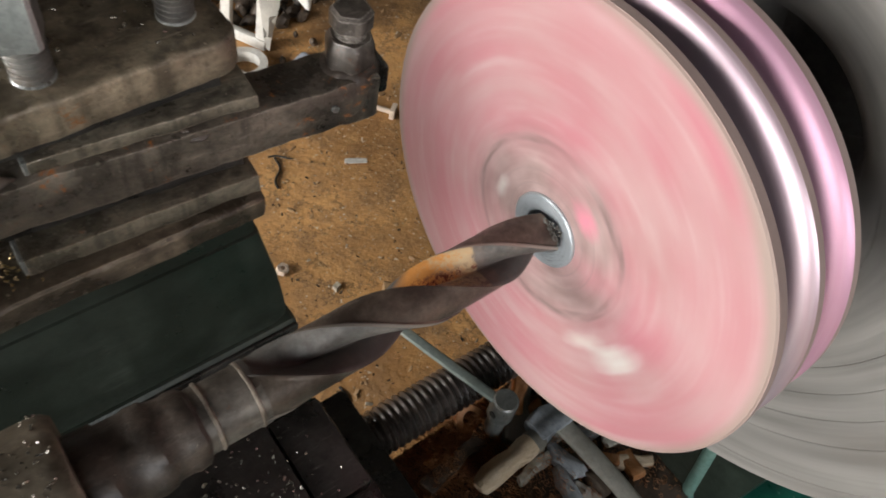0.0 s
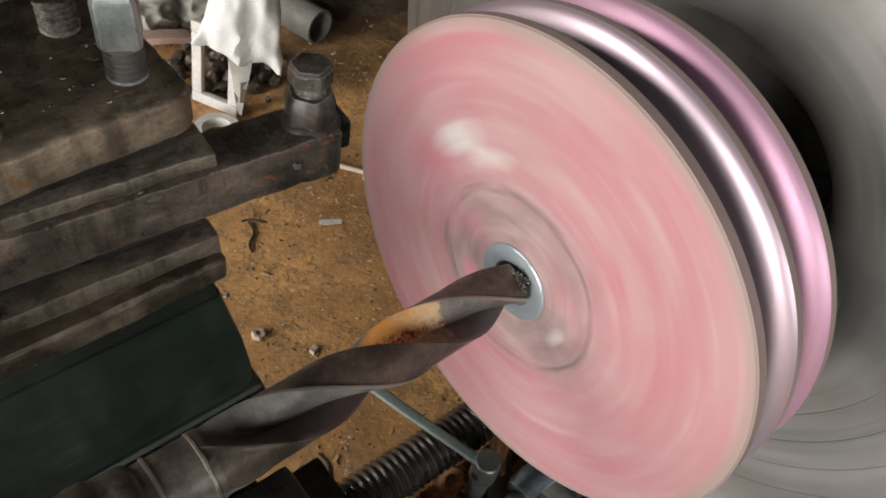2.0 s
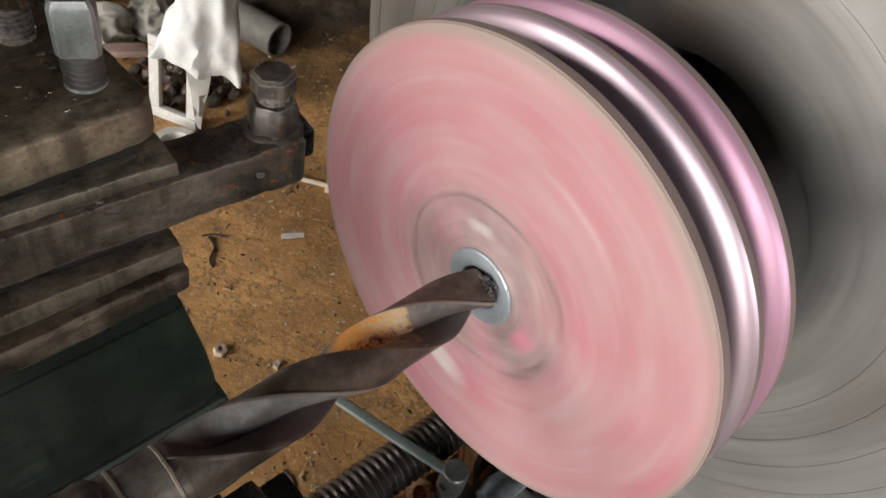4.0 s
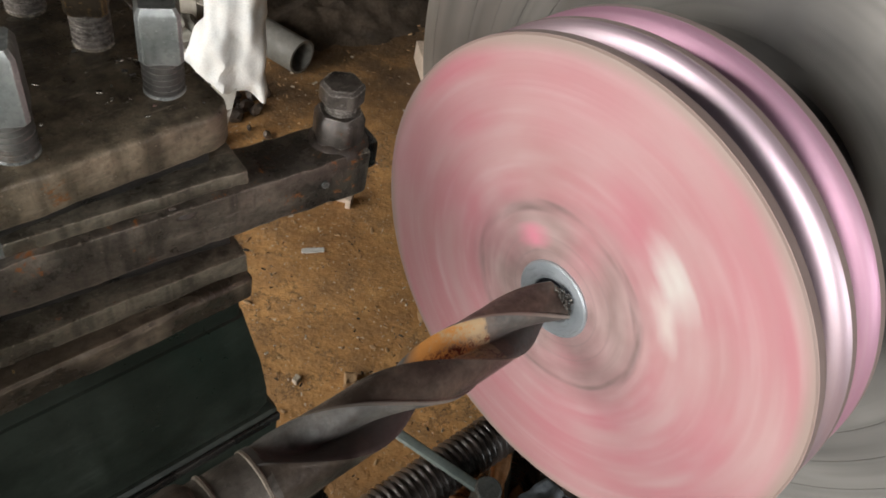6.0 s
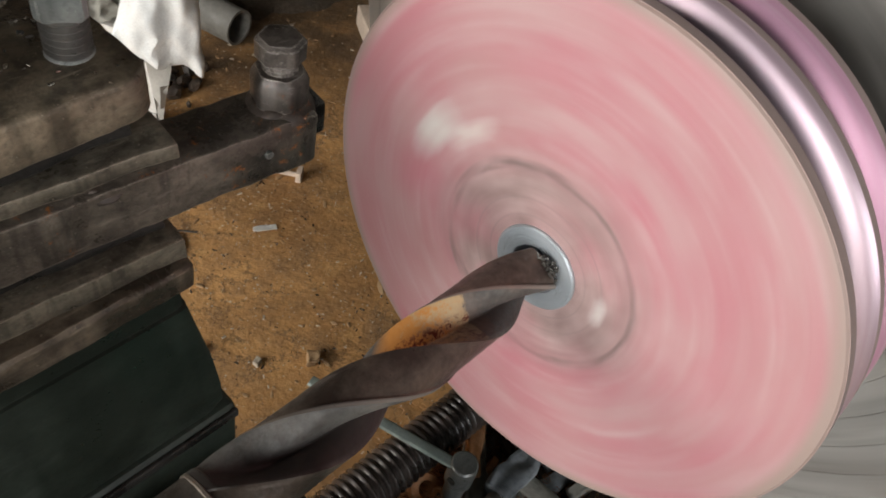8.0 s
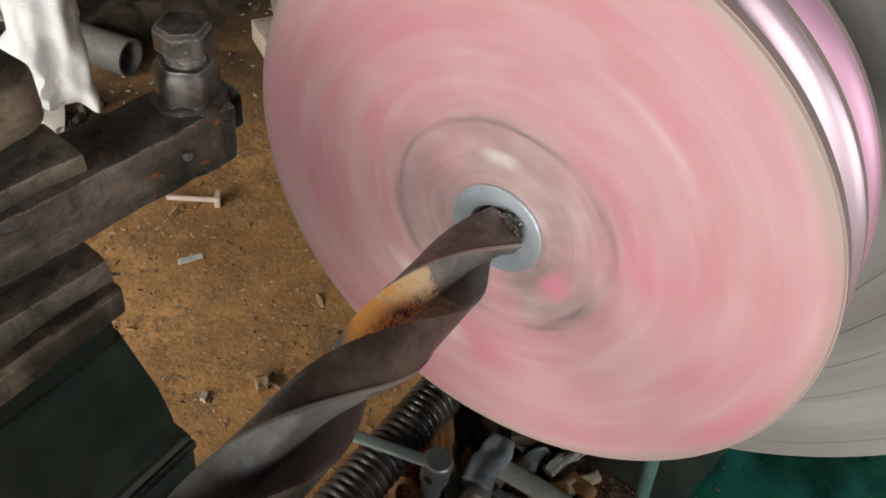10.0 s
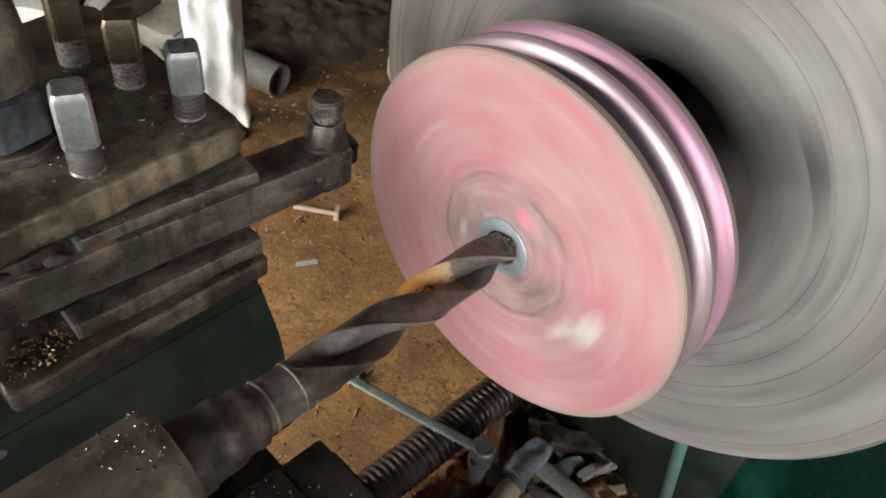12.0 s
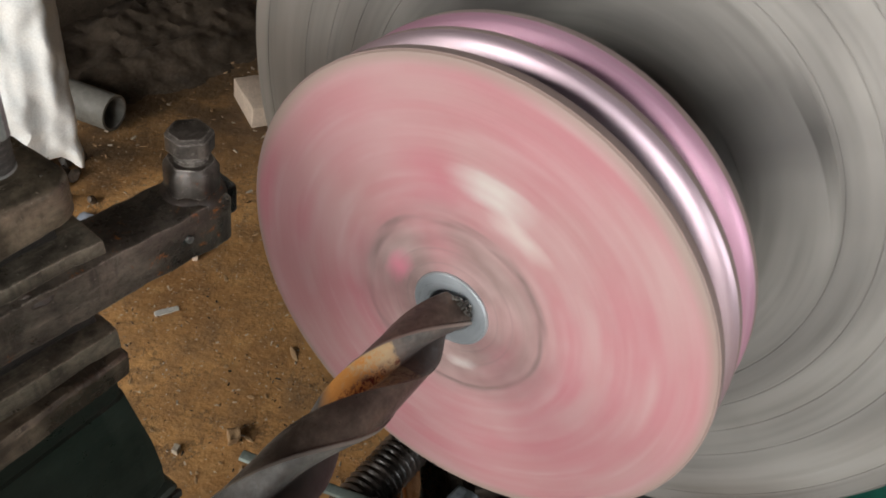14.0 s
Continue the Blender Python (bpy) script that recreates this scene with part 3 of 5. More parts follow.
wall("wall_west", [(-3.6, -3.4, -3.0, -2.2, -0.15, 3.3), (-3.6, -3.4, 0.7, 1.0, -0.15, 3.3), (-3.6, -3.4, 2.4, 3.6, -0.15, 3.3), (-3.6, -3.4, -2.2, 0.7, 2.5, 3.3), (-3.6, -3.4, -2.2, 0.7, -0.15, 0.3), (-3.6, -3.4, 1.0, 2.4, 2.75, 3.3), (-3.6, -3.4, 1.0, 2.4, -0.15, 1.05)])


# ---- the turning parts ----
def make_pulley():
    p = thing("belt_pulley", (0, 0, H), "spinning pink-primed double-groove pulley clamped in the lathe chuck", "pulley")
    R = 0.102
    bm = bmesh.new()
    lathe([(0.004, 0.0128), (0.0, 0.0128), (0.0, 0.040), (0.0, 0.099), (0.0005, 0.1012), (0.0012, 0.1018), (0.0017, 0.1018), (0.004, 0.099)], "x", 128, bm, closed=True)
    part("front_plate", bm, PINK, p, "pink primer face with grey bare middle")

    def ring(name, rows, material, label):
        part(name, lathe(rows + [(rows[-1][0], 0.03), (rows[0][0], 0.03)], "x", 128, closed=True), material, p, label)
    for x0, x1 in ((0.0012, 0.0056), (0.0222, 0.0256), (0.0422, 0.0460)):
        ring("rim_land", [(x0, R), (x1 - 0.0004, R), (x1, R - 0.0005)], LAND, "dull brown stained rim")
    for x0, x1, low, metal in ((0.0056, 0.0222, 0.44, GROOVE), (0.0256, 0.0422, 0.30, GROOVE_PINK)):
        ring("groove_back", [(x0, R - 0.0006), (x0 + 0.0030, 0.083), (x0 + 0.0042, 0.0775), (x0 + low * (x1 - x0), 0.0765)], GROOVE_SHADE, "dark inner side of a belt groove")
        c, w = x0 + low * (x1 - x0), (1 - low) * (x1 - x0)
        curve = [(c + w * f, 0.0765 + (R - 0.0001 - 0.0765) * (1 - (1 - f) ** 1.6)) for f in (0.0, 0.08, 0.16, 0.24, 0.32, 0.42, 0.52, 0.64, 0.76, 0.88, 1.0)]
        ring("groove_wall", curve, metal, "turned metal groove wall with a pink sheen")
    part("hub_bush", lathe([(-0.0006, 0.0089), (-0.0014, 0.0096), (-0.0014, 0.0160), (-0.0008, 0.0166), (0.014, 0.0166), (0.014, 0.0089)], "x", 64, closed=True), HUBSTEEL, p, "bright steel bush round the bore")
    part("rear_hub", lathe([(0.0461, 0.0125), (0.0461, 0.045), (0.098, 0.045), (0.098, 0.0125)], "x", 48, closed=True), CLUTTER, p, "dark cast hub behind the grooves")
    return p


def make_chuck():
    c = thing("lathe_chuck", (0, 0, H), "large grey turned iron lathe chuck holding the pulley", "chuck")
    rows, x = [(0.24, 0.05), (0.15, 0.05), (0.15, 0.060), (0.122, 0.062), (0.112, 0.067), (0.1075, 0.073), (0.105, 0.082)], 0.105
    for r in (0.120, 0.1345, 0.149, 0.164, 0.191):
        rows += [(x, r - 0.0003), (x + 0.0003, r - 0.0001), (x + 0.0003, r + 0.0001), (x, r + 0.0003)]
    rows += [(x, 0.200), (x + 0.0035, 0.2035), (0.165, 0.2035), (0.168, 0.2), (0.215, 0.2), (0.218, 0.19), (0.24, 0.19)]
    part("chuck_body", lathe(rows, "x", 160, closed=True), CHUCK, c)
    for k in range(4):
        a = 45 + 90 * k
        turn = Matrix.Rotation(radians(a), 4, "X")
        bm = box(0.058, 0.1045, -0.012, 0.012, 0.046, 0.088, 0.002)
        box(0.084, 0.1045, -0.012, 0.012, 0.088, 0.118, 0.002, bm=bm)
        bm.transform(turn)
        part("chuck_jaw", bm, SLOT, c, "dark stepped steel jaw")
        for s in (-1, 1):
            bm = box(0.1035, 0.1056, s * 0.017 - 0.0022, s * 0.017 + 0.0022, 0.06, 0.196, 0.0004)
            bm.transform(turn)
            part("jaw_slot", bm, SLOT, c, "dark slot beside a jaw")
    return c


PULLEY, CHUCK_OB = make_pulley(), make_chuck()


# ---- drill and tailstock ----
def make_drill():
    d = thing("twist_drill", (0, 0, H), "large rusty twist drill held in the tailstock", "drill bit")
    R = 0.0117
    bm = bmesh.new()
    n, m = 144, 200
    x0, x1, corner = -0.131, 0.0034, -0.0038
    rings = []
    for i in range(m + 1):
        x = x0 + (x1 - x0) * i / m
        base = 135 + 360 / PITCH * (x + 0.0155)
        depth = min(1.0, max(0.0, (x + 0.129) / 0.018)) ** 0.7
        tip = min(1.0, max(0.02, 1 - (x - corner) / (R / math.tan(radians(59)))))
        ring = []
        for k in range(n):
            ang = base + 360 * k / n
            u = (360 * k / n) % 180
            if u < 92:
                w = u / 92
                r = R * (1 - depth * 0.76 * math.sin(math.pi * min(1.0, w ** 1.45)) ** 0.75)
            else:
                r = R if u > 171 else R * (0.95 if u > 98 else 0.965)
                r = R * 0.97 + (r - R * 0.97) * depth
            r *= tip
            ring.append(bm.verts.new((x, r * math.cos(radians(ang)), r * math.sin(radians(ang)))))
        rings.append(ring)
    for a, b in zip(rings, rings[1:]):
        for k in range(n):
            bm.faces.new((a[k], a[(k + 1) % n], b[(k + 1) % n], b[k]))
    bm.faces.new(rings[0])
    bm.faces.new(rings[-1])
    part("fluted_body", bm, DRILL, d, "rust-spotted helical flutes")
    for x in (-0.1315, -0.1455):
        part("neck_ring", worn(lathe([(x - 0.0010, 0.0108), (x - 0.0005, 0.01185), (x + 0.0003, 0.0119), (x + 0.0009, 0.0112)], "x", 48), 0.0002, 200), RINGSTEEL, d, "thin worn ring round the neck")
    part("shank", worn(lathe([(-0.153, 0.0104), (-0.152, 0.0113), (-0.1465, 0.0114), (-0.1445, 0.0112), (-0.1330, 0.0113), (-0.1305, 0.0114), (-0.1285, 0.01135)], "x", 48), 0.0003, 150), SHANK, d, "grey scuffed shank")
    return d


def make_tailstock():
    t_ob = thing("tailstock", (0, 0, H), "brown oil-stained tailstock barrel with drill sleeve", "tailstock")
    part("drill_sleeve", worn(lathe([(-0.19, 0.0158), (-0.184, 0.0162), (-0.177, 0.0158), (-0.1755, 0.0146), (-0.168, 0.0143), (-0.1665, 0.0148), (-0.1625, 0.0147), (-0.161, 0.0137), (-0.1565, 0.0131), (-0.1545, 0.0136), (-0.1505, 0.0131), (-0.1490, 0.0116), (-0.1490, 0.009)], "x", 56), 0.0009, 110), SLEEVE, t_ob, "dark rusty taper sleeve")
    part("quill", worn(lathe([(-0.52, 0.0252), (-0.19, 0.0252), (-0.1865, 0.0246), (-0.1845, 0.0232), (-0.1845, 0.0165), (-0.187, 0.0158)], "x", 72), 0.0002, 90), QUILL, t_ob, "thick brown steel quill")
    bm = bmesh.new()
    for _ in range(70):
        x, a = -0.1865 - abs(random.gauss(0, 0.012)), random.gauss(82, 22)
        t = 0.00045 * random.lognormvariate(0, 0.4)
        bmesh.ops.create_cube(bm, size=1, matrix=pose(x, 0.0253 * math.cos(radians(a)), 0.0253 * math.sin(radians(a)), random.uniform(0, 180), random.uniform(0, 180), random.uniform(0, 180)) @ Matrix.Diagonal((t * 1.8, t, t * 0.6, 1)))
    tagged(part("loose_swarf", bm, CHIP, t_ob), "fine steel chips sticking to the quill", kind="stuff")
    body = box(-0.95, -0.52, -0.075, 0.07, -0.26, 0.055, 0.03, 3)
    part("tailstock_body", body, GREEN, t_ob, "dark green cast tailstock body")
    part("tailstock_foot", box(-0.98, -0.5, -0.13, 0.1, -0.30, -0.255, 0.008), BLACK, t_ob)
    return t_ob


make_drill()
make_tailstock()
bm = bmesh.new()
for _ in range(60):
    a, x = random.gauss(122, 12), random.uniform(-0.0062, -0.0018)
    s = random.uniform(0.0004, 0.0012)
    bmesh.ops.create_cube(bm, size=1, matrix=pose(x, 0.0117 * math.cos(radians(a)), H + 0.0117 * math.sin(radians(a)), random.uniform(0, 180), random.uniform(0, 180), random.uniform(0, 180)) @ Matrix.Diagonal((s * 2.4, s * 0.6, s * 0.3, 1)))
tagged(link("drilling_swarf", bm, BLACK), "dark fresh swarf gathered at the bore", "swarf", kind="stuff")

# ---- tool post on the compound slide ----
POST = (-0.0622, 0.1270)
POST_TURN = 2.0


def bolt_head(sides, r, z0, z1, turn, at, cut=0.16, chamfer=0.003, foot=0.0022):
    """A square or hexagon head with flattened corners, chamfered above and below."""
    bm = bmesh.new()
    rings = []
    step = 2 * math.pi / sides
    for z, k in ((z0, 0.84), (z0 + foot, 1.0), (z1 - chamfer, 1.0), (z1 - chamfer * 0.25, 0.87), (z1, 0.82)):
        ring = []
        for i in range(sides):
            for side in (-1, 1):
                a = Vector((math.cos(turn + step * i), math.sin(turn + step * i)))
                b = Vector((math.cos(turn + step * (i + side)), math.sin(turn + step * (i + side))))
                c = (a + (b - a) * cut) * r * k
                ring.append(bm.verts.new((at[0] + c.x, at[1] + c.y, z)))
        rings.append(ring)
    n = 2 * sides
    for p, q in zip(rings, rings[1:]):
        for k in range(n):
            bm.faces.new((p[k], p[(k + 1) % n], q[(k + 1) % n], q[k]))
    bm.faces.new(rings[0])
    bm.faces.new(rings[-1])
    for v in bm.verts:
        v.co += noise.noise_vector(v.co * 120) * 0.00025
    return bm


def make_clamp_bolt(parent, x, y, top, turn, seat=0.027, tall=0.026, material=None):
    """Square-headed clamp bolt: threaded stem, polished lowest thread and long head."""
    stem = thread(0.0079, seat - 0.002, top - tall + 0.002, 0.0026, 0.0013, (x, y))
    b = part("clamp_bolt", stem, THREAD if material is BRIGHT else RUSTBOLT, parent, "threaded clamp bolt with square head")
    part("bolt_head", bolt_head(4, 0.0112, top - tall, top, radians(turn), (x, y), 0.09, 0.003), material, b, "long square steel bolt head")
    part("polished_thread", lathe([(seat - 0.001, 0.0078), (seat - 0.0004, 0.0081), (seat + 0.0005, 0.0081), (seat + 0.0010, 0.0076)], "z", 28, origin=(x, y, 0)), BRIGHT if material is BRIGHT else OILY, b, "thread worn bright at the plate")
    return b


def rounded_plate(x0, x1, y0, y1, z0, z1, corner, bevel):
    """A slab with rounded corners in plan and softened edges, finely divided along its sides."""
    outline = []
    for cx, cy, a0 in ((x1 - corner, y1 - corner, 0), (x0 + corner, y1 - corner, 90), (x0 + corner, y0 + corner, 180), (x1 - corner, y0 + corner, 270)):
        for k in range(9):
            a = radians(a0 + 90 * k / 8)
            outline.append((cx, cy, math.cos(a), math.sin(a), corner))
    ring_at = []
    for i, (cx, cy, c, s_, r) in enumerate(outline):
        ring_at.append((cx, cy, c, s_, r))
        nx = outline[(i + 1) % len(outline)]
        if (i + 1) % 9 == 0:
            for f in range(1, 28):
                f /= 28
                ring_at.append((cx + (nx[0] - cx) * f, cy + (nx[1] - cy) * f, c, s_, r))
    bm = bmesh.new()
    rings = []
    for z, inset in ((z0, bevel), (z0 + bevel * 0.3, bevel * 0.3), (z0 + bevel, 0), ((z0 + z1) / 2, 0), (z1 - bevel, 0), (z1 - bevel * 0.55, bevel * 0.14), (z1 - bevel * 0.2, bevel * 0.5), (z1, bevel)):
        rings.append([bm.verts.new((cx + c * (r - inset), cy + s_ * (r - inset), z)) for cx, cy, c, s_, r in ring_at])
    n = len(ring_at)
    for p, q in zip(rings, rings[1:]):
        for k in range(n):
            bm.faces.new((p[k], p[(k + 1) % n], q[(k + 1) % n], q[k]))
    bm.faces.new(rings[0])
    bm.faces.new(rings[-1])
    return bm


def make_tool_post():
    p = thing("tool_post", (POST[0], POST[1], H), "square rusty steel tool post with clamp bolts", "tool post", POST_TURN)
    L = 0.150
    bm = rounded_plate(-L, 0.0, 0.0, L, 0.0082, 0.027, 0.011, 0.0026)
    worn(bm, 0.0011, 60)
    worn(bm, 0.0005, 190)
    part("clamp_plate", bm, BLOCK, p, "thick brown oil-stained plate with dented edges")
    part("centre_block", box(-L + 0.033, -0.033, 0.033, L - 0.033, -0.055, 0.0100, 0.004), OILY, p)
    part("base_plate", box(-L + 0.004, -0.02, 0.03, L - 0.004, -0.0553, -0.047, 0.002), OILY, p)
    for x, y, top, turn, metal in ((-0.0175, 0.0235, 0.0655, 18, BRIGHT), (-0.077, 0.0157, 0.071, 22, BRIGHT), (-0.132, 0.018, 0.071, 40, RUSTBOLT),
                                   (-0.038, 0.098, 0.072, 30, BRONZE), (-0.026, 0.064, 0.066, 15, BRONZE), (-0.022, 0.128, 0.07, 40, BRONZE),
                                   (-0.078, 0.132, 0.07, 30, RUSTBOLT), (-0.130, 0.13, 0.07, 45, RUSTBOLT)):
        make_clamp_bolt(p, x, y, top, turn, material=metal, tall=top - 0.042)
    part("washer", lathe([(0.0268, 0.010), (0.0268, 0.0255), (0.0325, 0.0255), (0.0325, 0.010)], "z", 40, origin=(-0.094, 0.058, 0), closed=True), RUSTBOLT, p)
    nut = part("centre_nut", bolt_head(6, 0.0235, 0.0325, 0.058, 0.15, (-0.094, 0.058), 0.06, 0.002, 0.001), NUTSTEEL, p, "big blue-grey hexagon nut")
    part("nut_collar", worn(lathe([(0.0575, 0.018), (0.06, 0.0215), (0.064, 0.022), (0.095, 0.019), (0.1, 0.016)], "z", 40, origin=(-0.094, 0.058, 0)), 0.0006, 70), OILY, nut, "dark round handle boss")
    bm = bmesh.new()
    for _ in range(60):
        x, y = random.uniform(-L + 0.01, -0.008), random.uniform(0.008, 0.07)
        s = random.uniform(0.0006, 0.0017)
        bmesh.ops.create_cube(bm, size=1, matrix=pose(x, y, 0.0272 + s * 0.25, random.uniform(-30, 30), random.uniform(-30, 30), random.uniform(0, 180)) @ Matrix.Diagonal((s * 1.6, s, s * 0.4, 1)))
    tagged(part("loose_swarf", bm, CHIP, p), "bright steel chips lying on the plate", kind="stuff")
    return p


make_tool_post()


def make_bar():
    b = thing("tool_bar", (-0.0015, 0.1162, H), "dark rusty square steel tool holder bar with end bolt", "tool holder", -4.5)
    x1 = 0.0025
    bm = box(-0.30, x1, 0.0, 0.027, -0.0388, -0.0125, 0.0022, 2)
    bmesh.ops.subdivide_edges(bm, edges=[e for e in bm.edges if e.calc_length() > 0.1], cuts=60)
    worn(bm, 0.0010, 70)
    worn(bm, 0.0005, 210)
    part("bar", bm, BARSTEEL, b)
    part("cutting_tip", worn(box(x1 - 0.001, x1 + 0.0085, 0.006, 0.024, -0.031, -0.0135, 0.002), 0.0012, 120), BLACK, b, "black carbon-crusted tool tip")
    cx, cy = -0.0072, 0.0148
    nut = part("end_nut", bolt_head(6, 0.0127, -0.0115, 0.0040, 0.25, (cx, cy), 0.12, 0.0034, 0.001), RUSTBOLT, b, "welded hexagon nut")
    part("weld_bead", worn(lathe([(-0.0145, 0.0152), (-0.0132, 0.0146), (-0.0118, 0.0136), (-0.0105, 0.0124), (-0.0098, 0.0112)], "z", 36, origin=(cx, cy, 0)), 0.0010, 170), WELD, b, "lumpy weld round the nut")
    part("bolt_neck", thread(0.0074, 0.002, 0.0098, 0.0018, 0.0008, (cx, cy)), RUSTBOLT, nut)
    part("bolt_head", bolt_head(6, 0.0106, 0.0086, 0.0188, 0.5, (cx, cy), 0.1, 0.0018, 0.0012), RUSTBOLT, nut, "rusty hexagon bolt head")
    for x, y, z, r in ((-0.088, 0.0035, -0.016, 0.0085), (-0.166, 0.006, -0.0135, 0.006), (-0.18, 0.004, -0.0135, 0.0055), (-0.194, 0.007, -0.0135, 0.0065), (-0.208, 0.003, -0.0135, 0.005), (-0.222, 0.006, -0.0135, 0.006)):
        bm = bmesh.new()
        bmesh.ops.create_icosphere(bm, subdivisions=3, radius=r)
        for v in bm.verts:
            v.co += noise.noise_vector(v.co * 130 + Vector((x * 90, 0, 0))) * r * 0.45
            v.co = Vector((x + v.co.x * 1.2, y + v.co.y * 0.5, z + v.co.z * 0.45))
        part("weld_lump", bm, WELD, b, "lumpy old weld")
    bm = bmesh.new()
    bmesh.ops.create_cone(bm, cap_ends=True, segments=16, radius1=0.0018, radius2=0.0018, depth=0.003, matrix=pose(-0.022, 0.0, -0.024, 90))
    part("centre_mark", bm, BRIGHT, b, "small bright drilled mark")
    return b


make_bar()


def make_strip(label, at, x0, x1, depth, z0, z1, rz, material):
    s = thing("packing_strip", (at[0], at[1], H + z0), label, "packing strip", rz)
    bm = box(x0, x1, 0.0, depth, 0.0, z1 - z0, 0.0016, 2)
    bmesh.ops.subdivide_edges(bm, edges=[e for e in bm.edges if e.calc_length() > 0.03], cuts=30)
    worn(bm, 0.0004, 200)
    part("strip", worn(bm, 0.0009, 55), material, s)
    part("sawn_end", worn(box(x0 - 0.0016, x0 + 0.0005, 0.0004, depth - 0.001, 0.0004, z1 - z0 - 0.0004, 0.0006), 0.0005, 120), BRIGHT, s, "bright sawn end face")
    return s


make_strip("worn steel packing strip lying on the tool bar", (-0.0590, 0.1245), -0.096, 0.0, 0.022, -0.0125, -0.0050, -4.5, OILY)
# added black strip that imitates the shadowed gap below the clamp plate
make_strip("narrow strip added in black for the shade under the plate", (-0.070, 0.137), -0.13, 0.0, 0.022, -0.0050, 0.0082, 1.0, BLACK)
make_strip("flat steel packing strip lying on the slide top", (-0.0660, 0.1140), -0.105, 0.0, 0.034, -0.0553, -0.0437, -2.8, OILY)
# made-up support for the bar; its black stands in for the gap's shade
make_strip("thin added packing, black for the dark gap under the tool bar", (-0.0690, 0.1235), -0.120, 0.0, 0.022, -0.0442, -0.0388, -4.5, BLACK)


def make_compound():
    c = thing("compound_slide", (-0.0655, 0.1085, H), "dark green cast compound slide with brown steel top", "compound slide")
    bm = box(-0.147, 0.0, 0.0, 0.19, -0.0695, -0.0548, 0.0035, 3)
    bmesh.ops.subdivide_edges(bm, edges=[e for e in bm.edges if e.calc_length() > 0.1], cuts=24)
    worn(bm, 0.0004, 180)
    part("top_plate", worn(bm, 0.0009, 55), BROWN, c, "brown oil-stained steel slide top")
    rows = [(-0.0695, -0.006, 0.002), (-0.080, -0.0055, 0.002), (-0.0805, -0.0045, 0.0005), (-0.10, -0.001, -0.001), (-0.125, 0.004, -0.002), (-0.15, 0.007, -0.003), (-0.165, 0.0075, -0.003), (-0.171, 0.003, -0.002)]
    bm = bmesh.new()
    rings = [[bm.verts.new(p) for p in ((-0.42, y, z), (-0.16, y, z), (x - 0.004, y, z), (x - 0.001, y + 0.001, z), (x, y + 0.004, z), (x, 0.19, z), (-0.42, 0.19, z))] for z, x, y in rows]
    for p, q in zip(rings, rings[1:]):
        for k in range(7):
            bm.faces.new((p[k], p[(k + 1) % 7], q[(k + 1) % 7], q[k]))
    bm.faces.new(rings[0])
    bm.faces.new(rings[-1])
    part("slide_body", bm, GREEN, c, "dark green enamelled casting")
    for k in range(2):
        part("gib_screw", lathe([(-0.003, 0.0), (-0.003, 0.003), (0.001, 0.0034), (0.003, 0.0034)], "y", 12, origin=(-0.16 - 0.15 * k, 0.001, -0.088)), BRIGHT, c)
    bm = box(-0.45, 0.0125, -0.006, 0.2, -0.235, -0.1715, 0.005, 3)
    part("cross_slide", worn(bm, 0.0006, 40), GREEN, c, "dark green cross slide casting")
    part("edge_strip", box(-0.44, 0.0115, -0.0085, -0.006, -0.18, -0.1735, 0.0008), BLACK, c, "worn bright edge")
    bm = bmesh.new()
    for _ in range(150):
        x, y = random.gauss(-0.128, 0.013), random.uniform(0.006, 0.026)
        s = random.uniform(0.0004, 0.0010)
        bmesh.ops.create_cube(bm, size=1, matrix=pose(x, y, -0.0543 + s * 0.4, random.uniform(-40, 40), random.uniform(-40, 40), random.uniform(0, 180)) @ Matrix.Diagonal((s * 1.8, s, s * 0.5, 1)))
    tagged(part("loose_swarf", bm, BRASSCHIP, c), "straw-coloured chips on the slide", kind="stuff")
    return c


make_compound()


def make_saddle():
    s = thing("lathe_saddle", (0.0, 0.03, H), "black greasy lathe saddle wing with chips", "lathe saddle")
    part("wing", worn(box(-0.45, 0.0, -0.19, 0.09, -0.42, -0.36, 0.004, 2), 0.0005, 40), BLACK, s)
    bm = box(-0.40, -0.062, -0.10, 0.036, -0.36, -0.2, 0.005, 2)
    part("guide_block", worn(bm, 0.0006, 40), BLACK, s, "black cast guide block")
    part("raised_pad", worn(box(-0.40, -0.10, -0.075, 0.03, -0.2005, -0.184, 0.003, 2), 0.0005, 40), BLACK, s)
    part("raised_pad", worn(box(-0.098, -0.066, -0.03, 0.03, -0.2005, -0.19, 0.002, 2), 0.0005, 40), BLACK, s)
    part("stop_block", worn(box(-0.094, -0.07, -0.062, -0.034, -0.2005, -0.186, 0.003, 2), 0.0008, 60), BLACK, s, "small black stop with rubbed edges")
    bm = bmesh.new()
    for _ in range(240):
        x, y = random.gauss(-0.125, 0.022), random.gauss(-0.015, 0.022)
        x, y = min(-0.07, max(-0.19, x)), min(0.026, max(-0.07, y))
        z = -0.1838 if x < -0.1 else (-0.1898 if y > -0.03 else -0.1998)
        t = 0.0007 * random.lognormvariate(0, 0.4)
        bmesh.ops.create_cube(bm, size=1, matrix=pose(x, y, z + t * 0.3, random.uniform(-40, 40), random.uniform(-40, 40), random.uniform(0, 180)) @ Matrix.Diagonal((t * 1.8, t, t * 0.45, 1)))
    tagged(part("loose_swarf", bm, CHIP, s), "glittering steel chips on the wing", kind="stuff")
    return s


make_saddle()

# ---- bed, headstock and tray ----
TRAY = H - 0.50


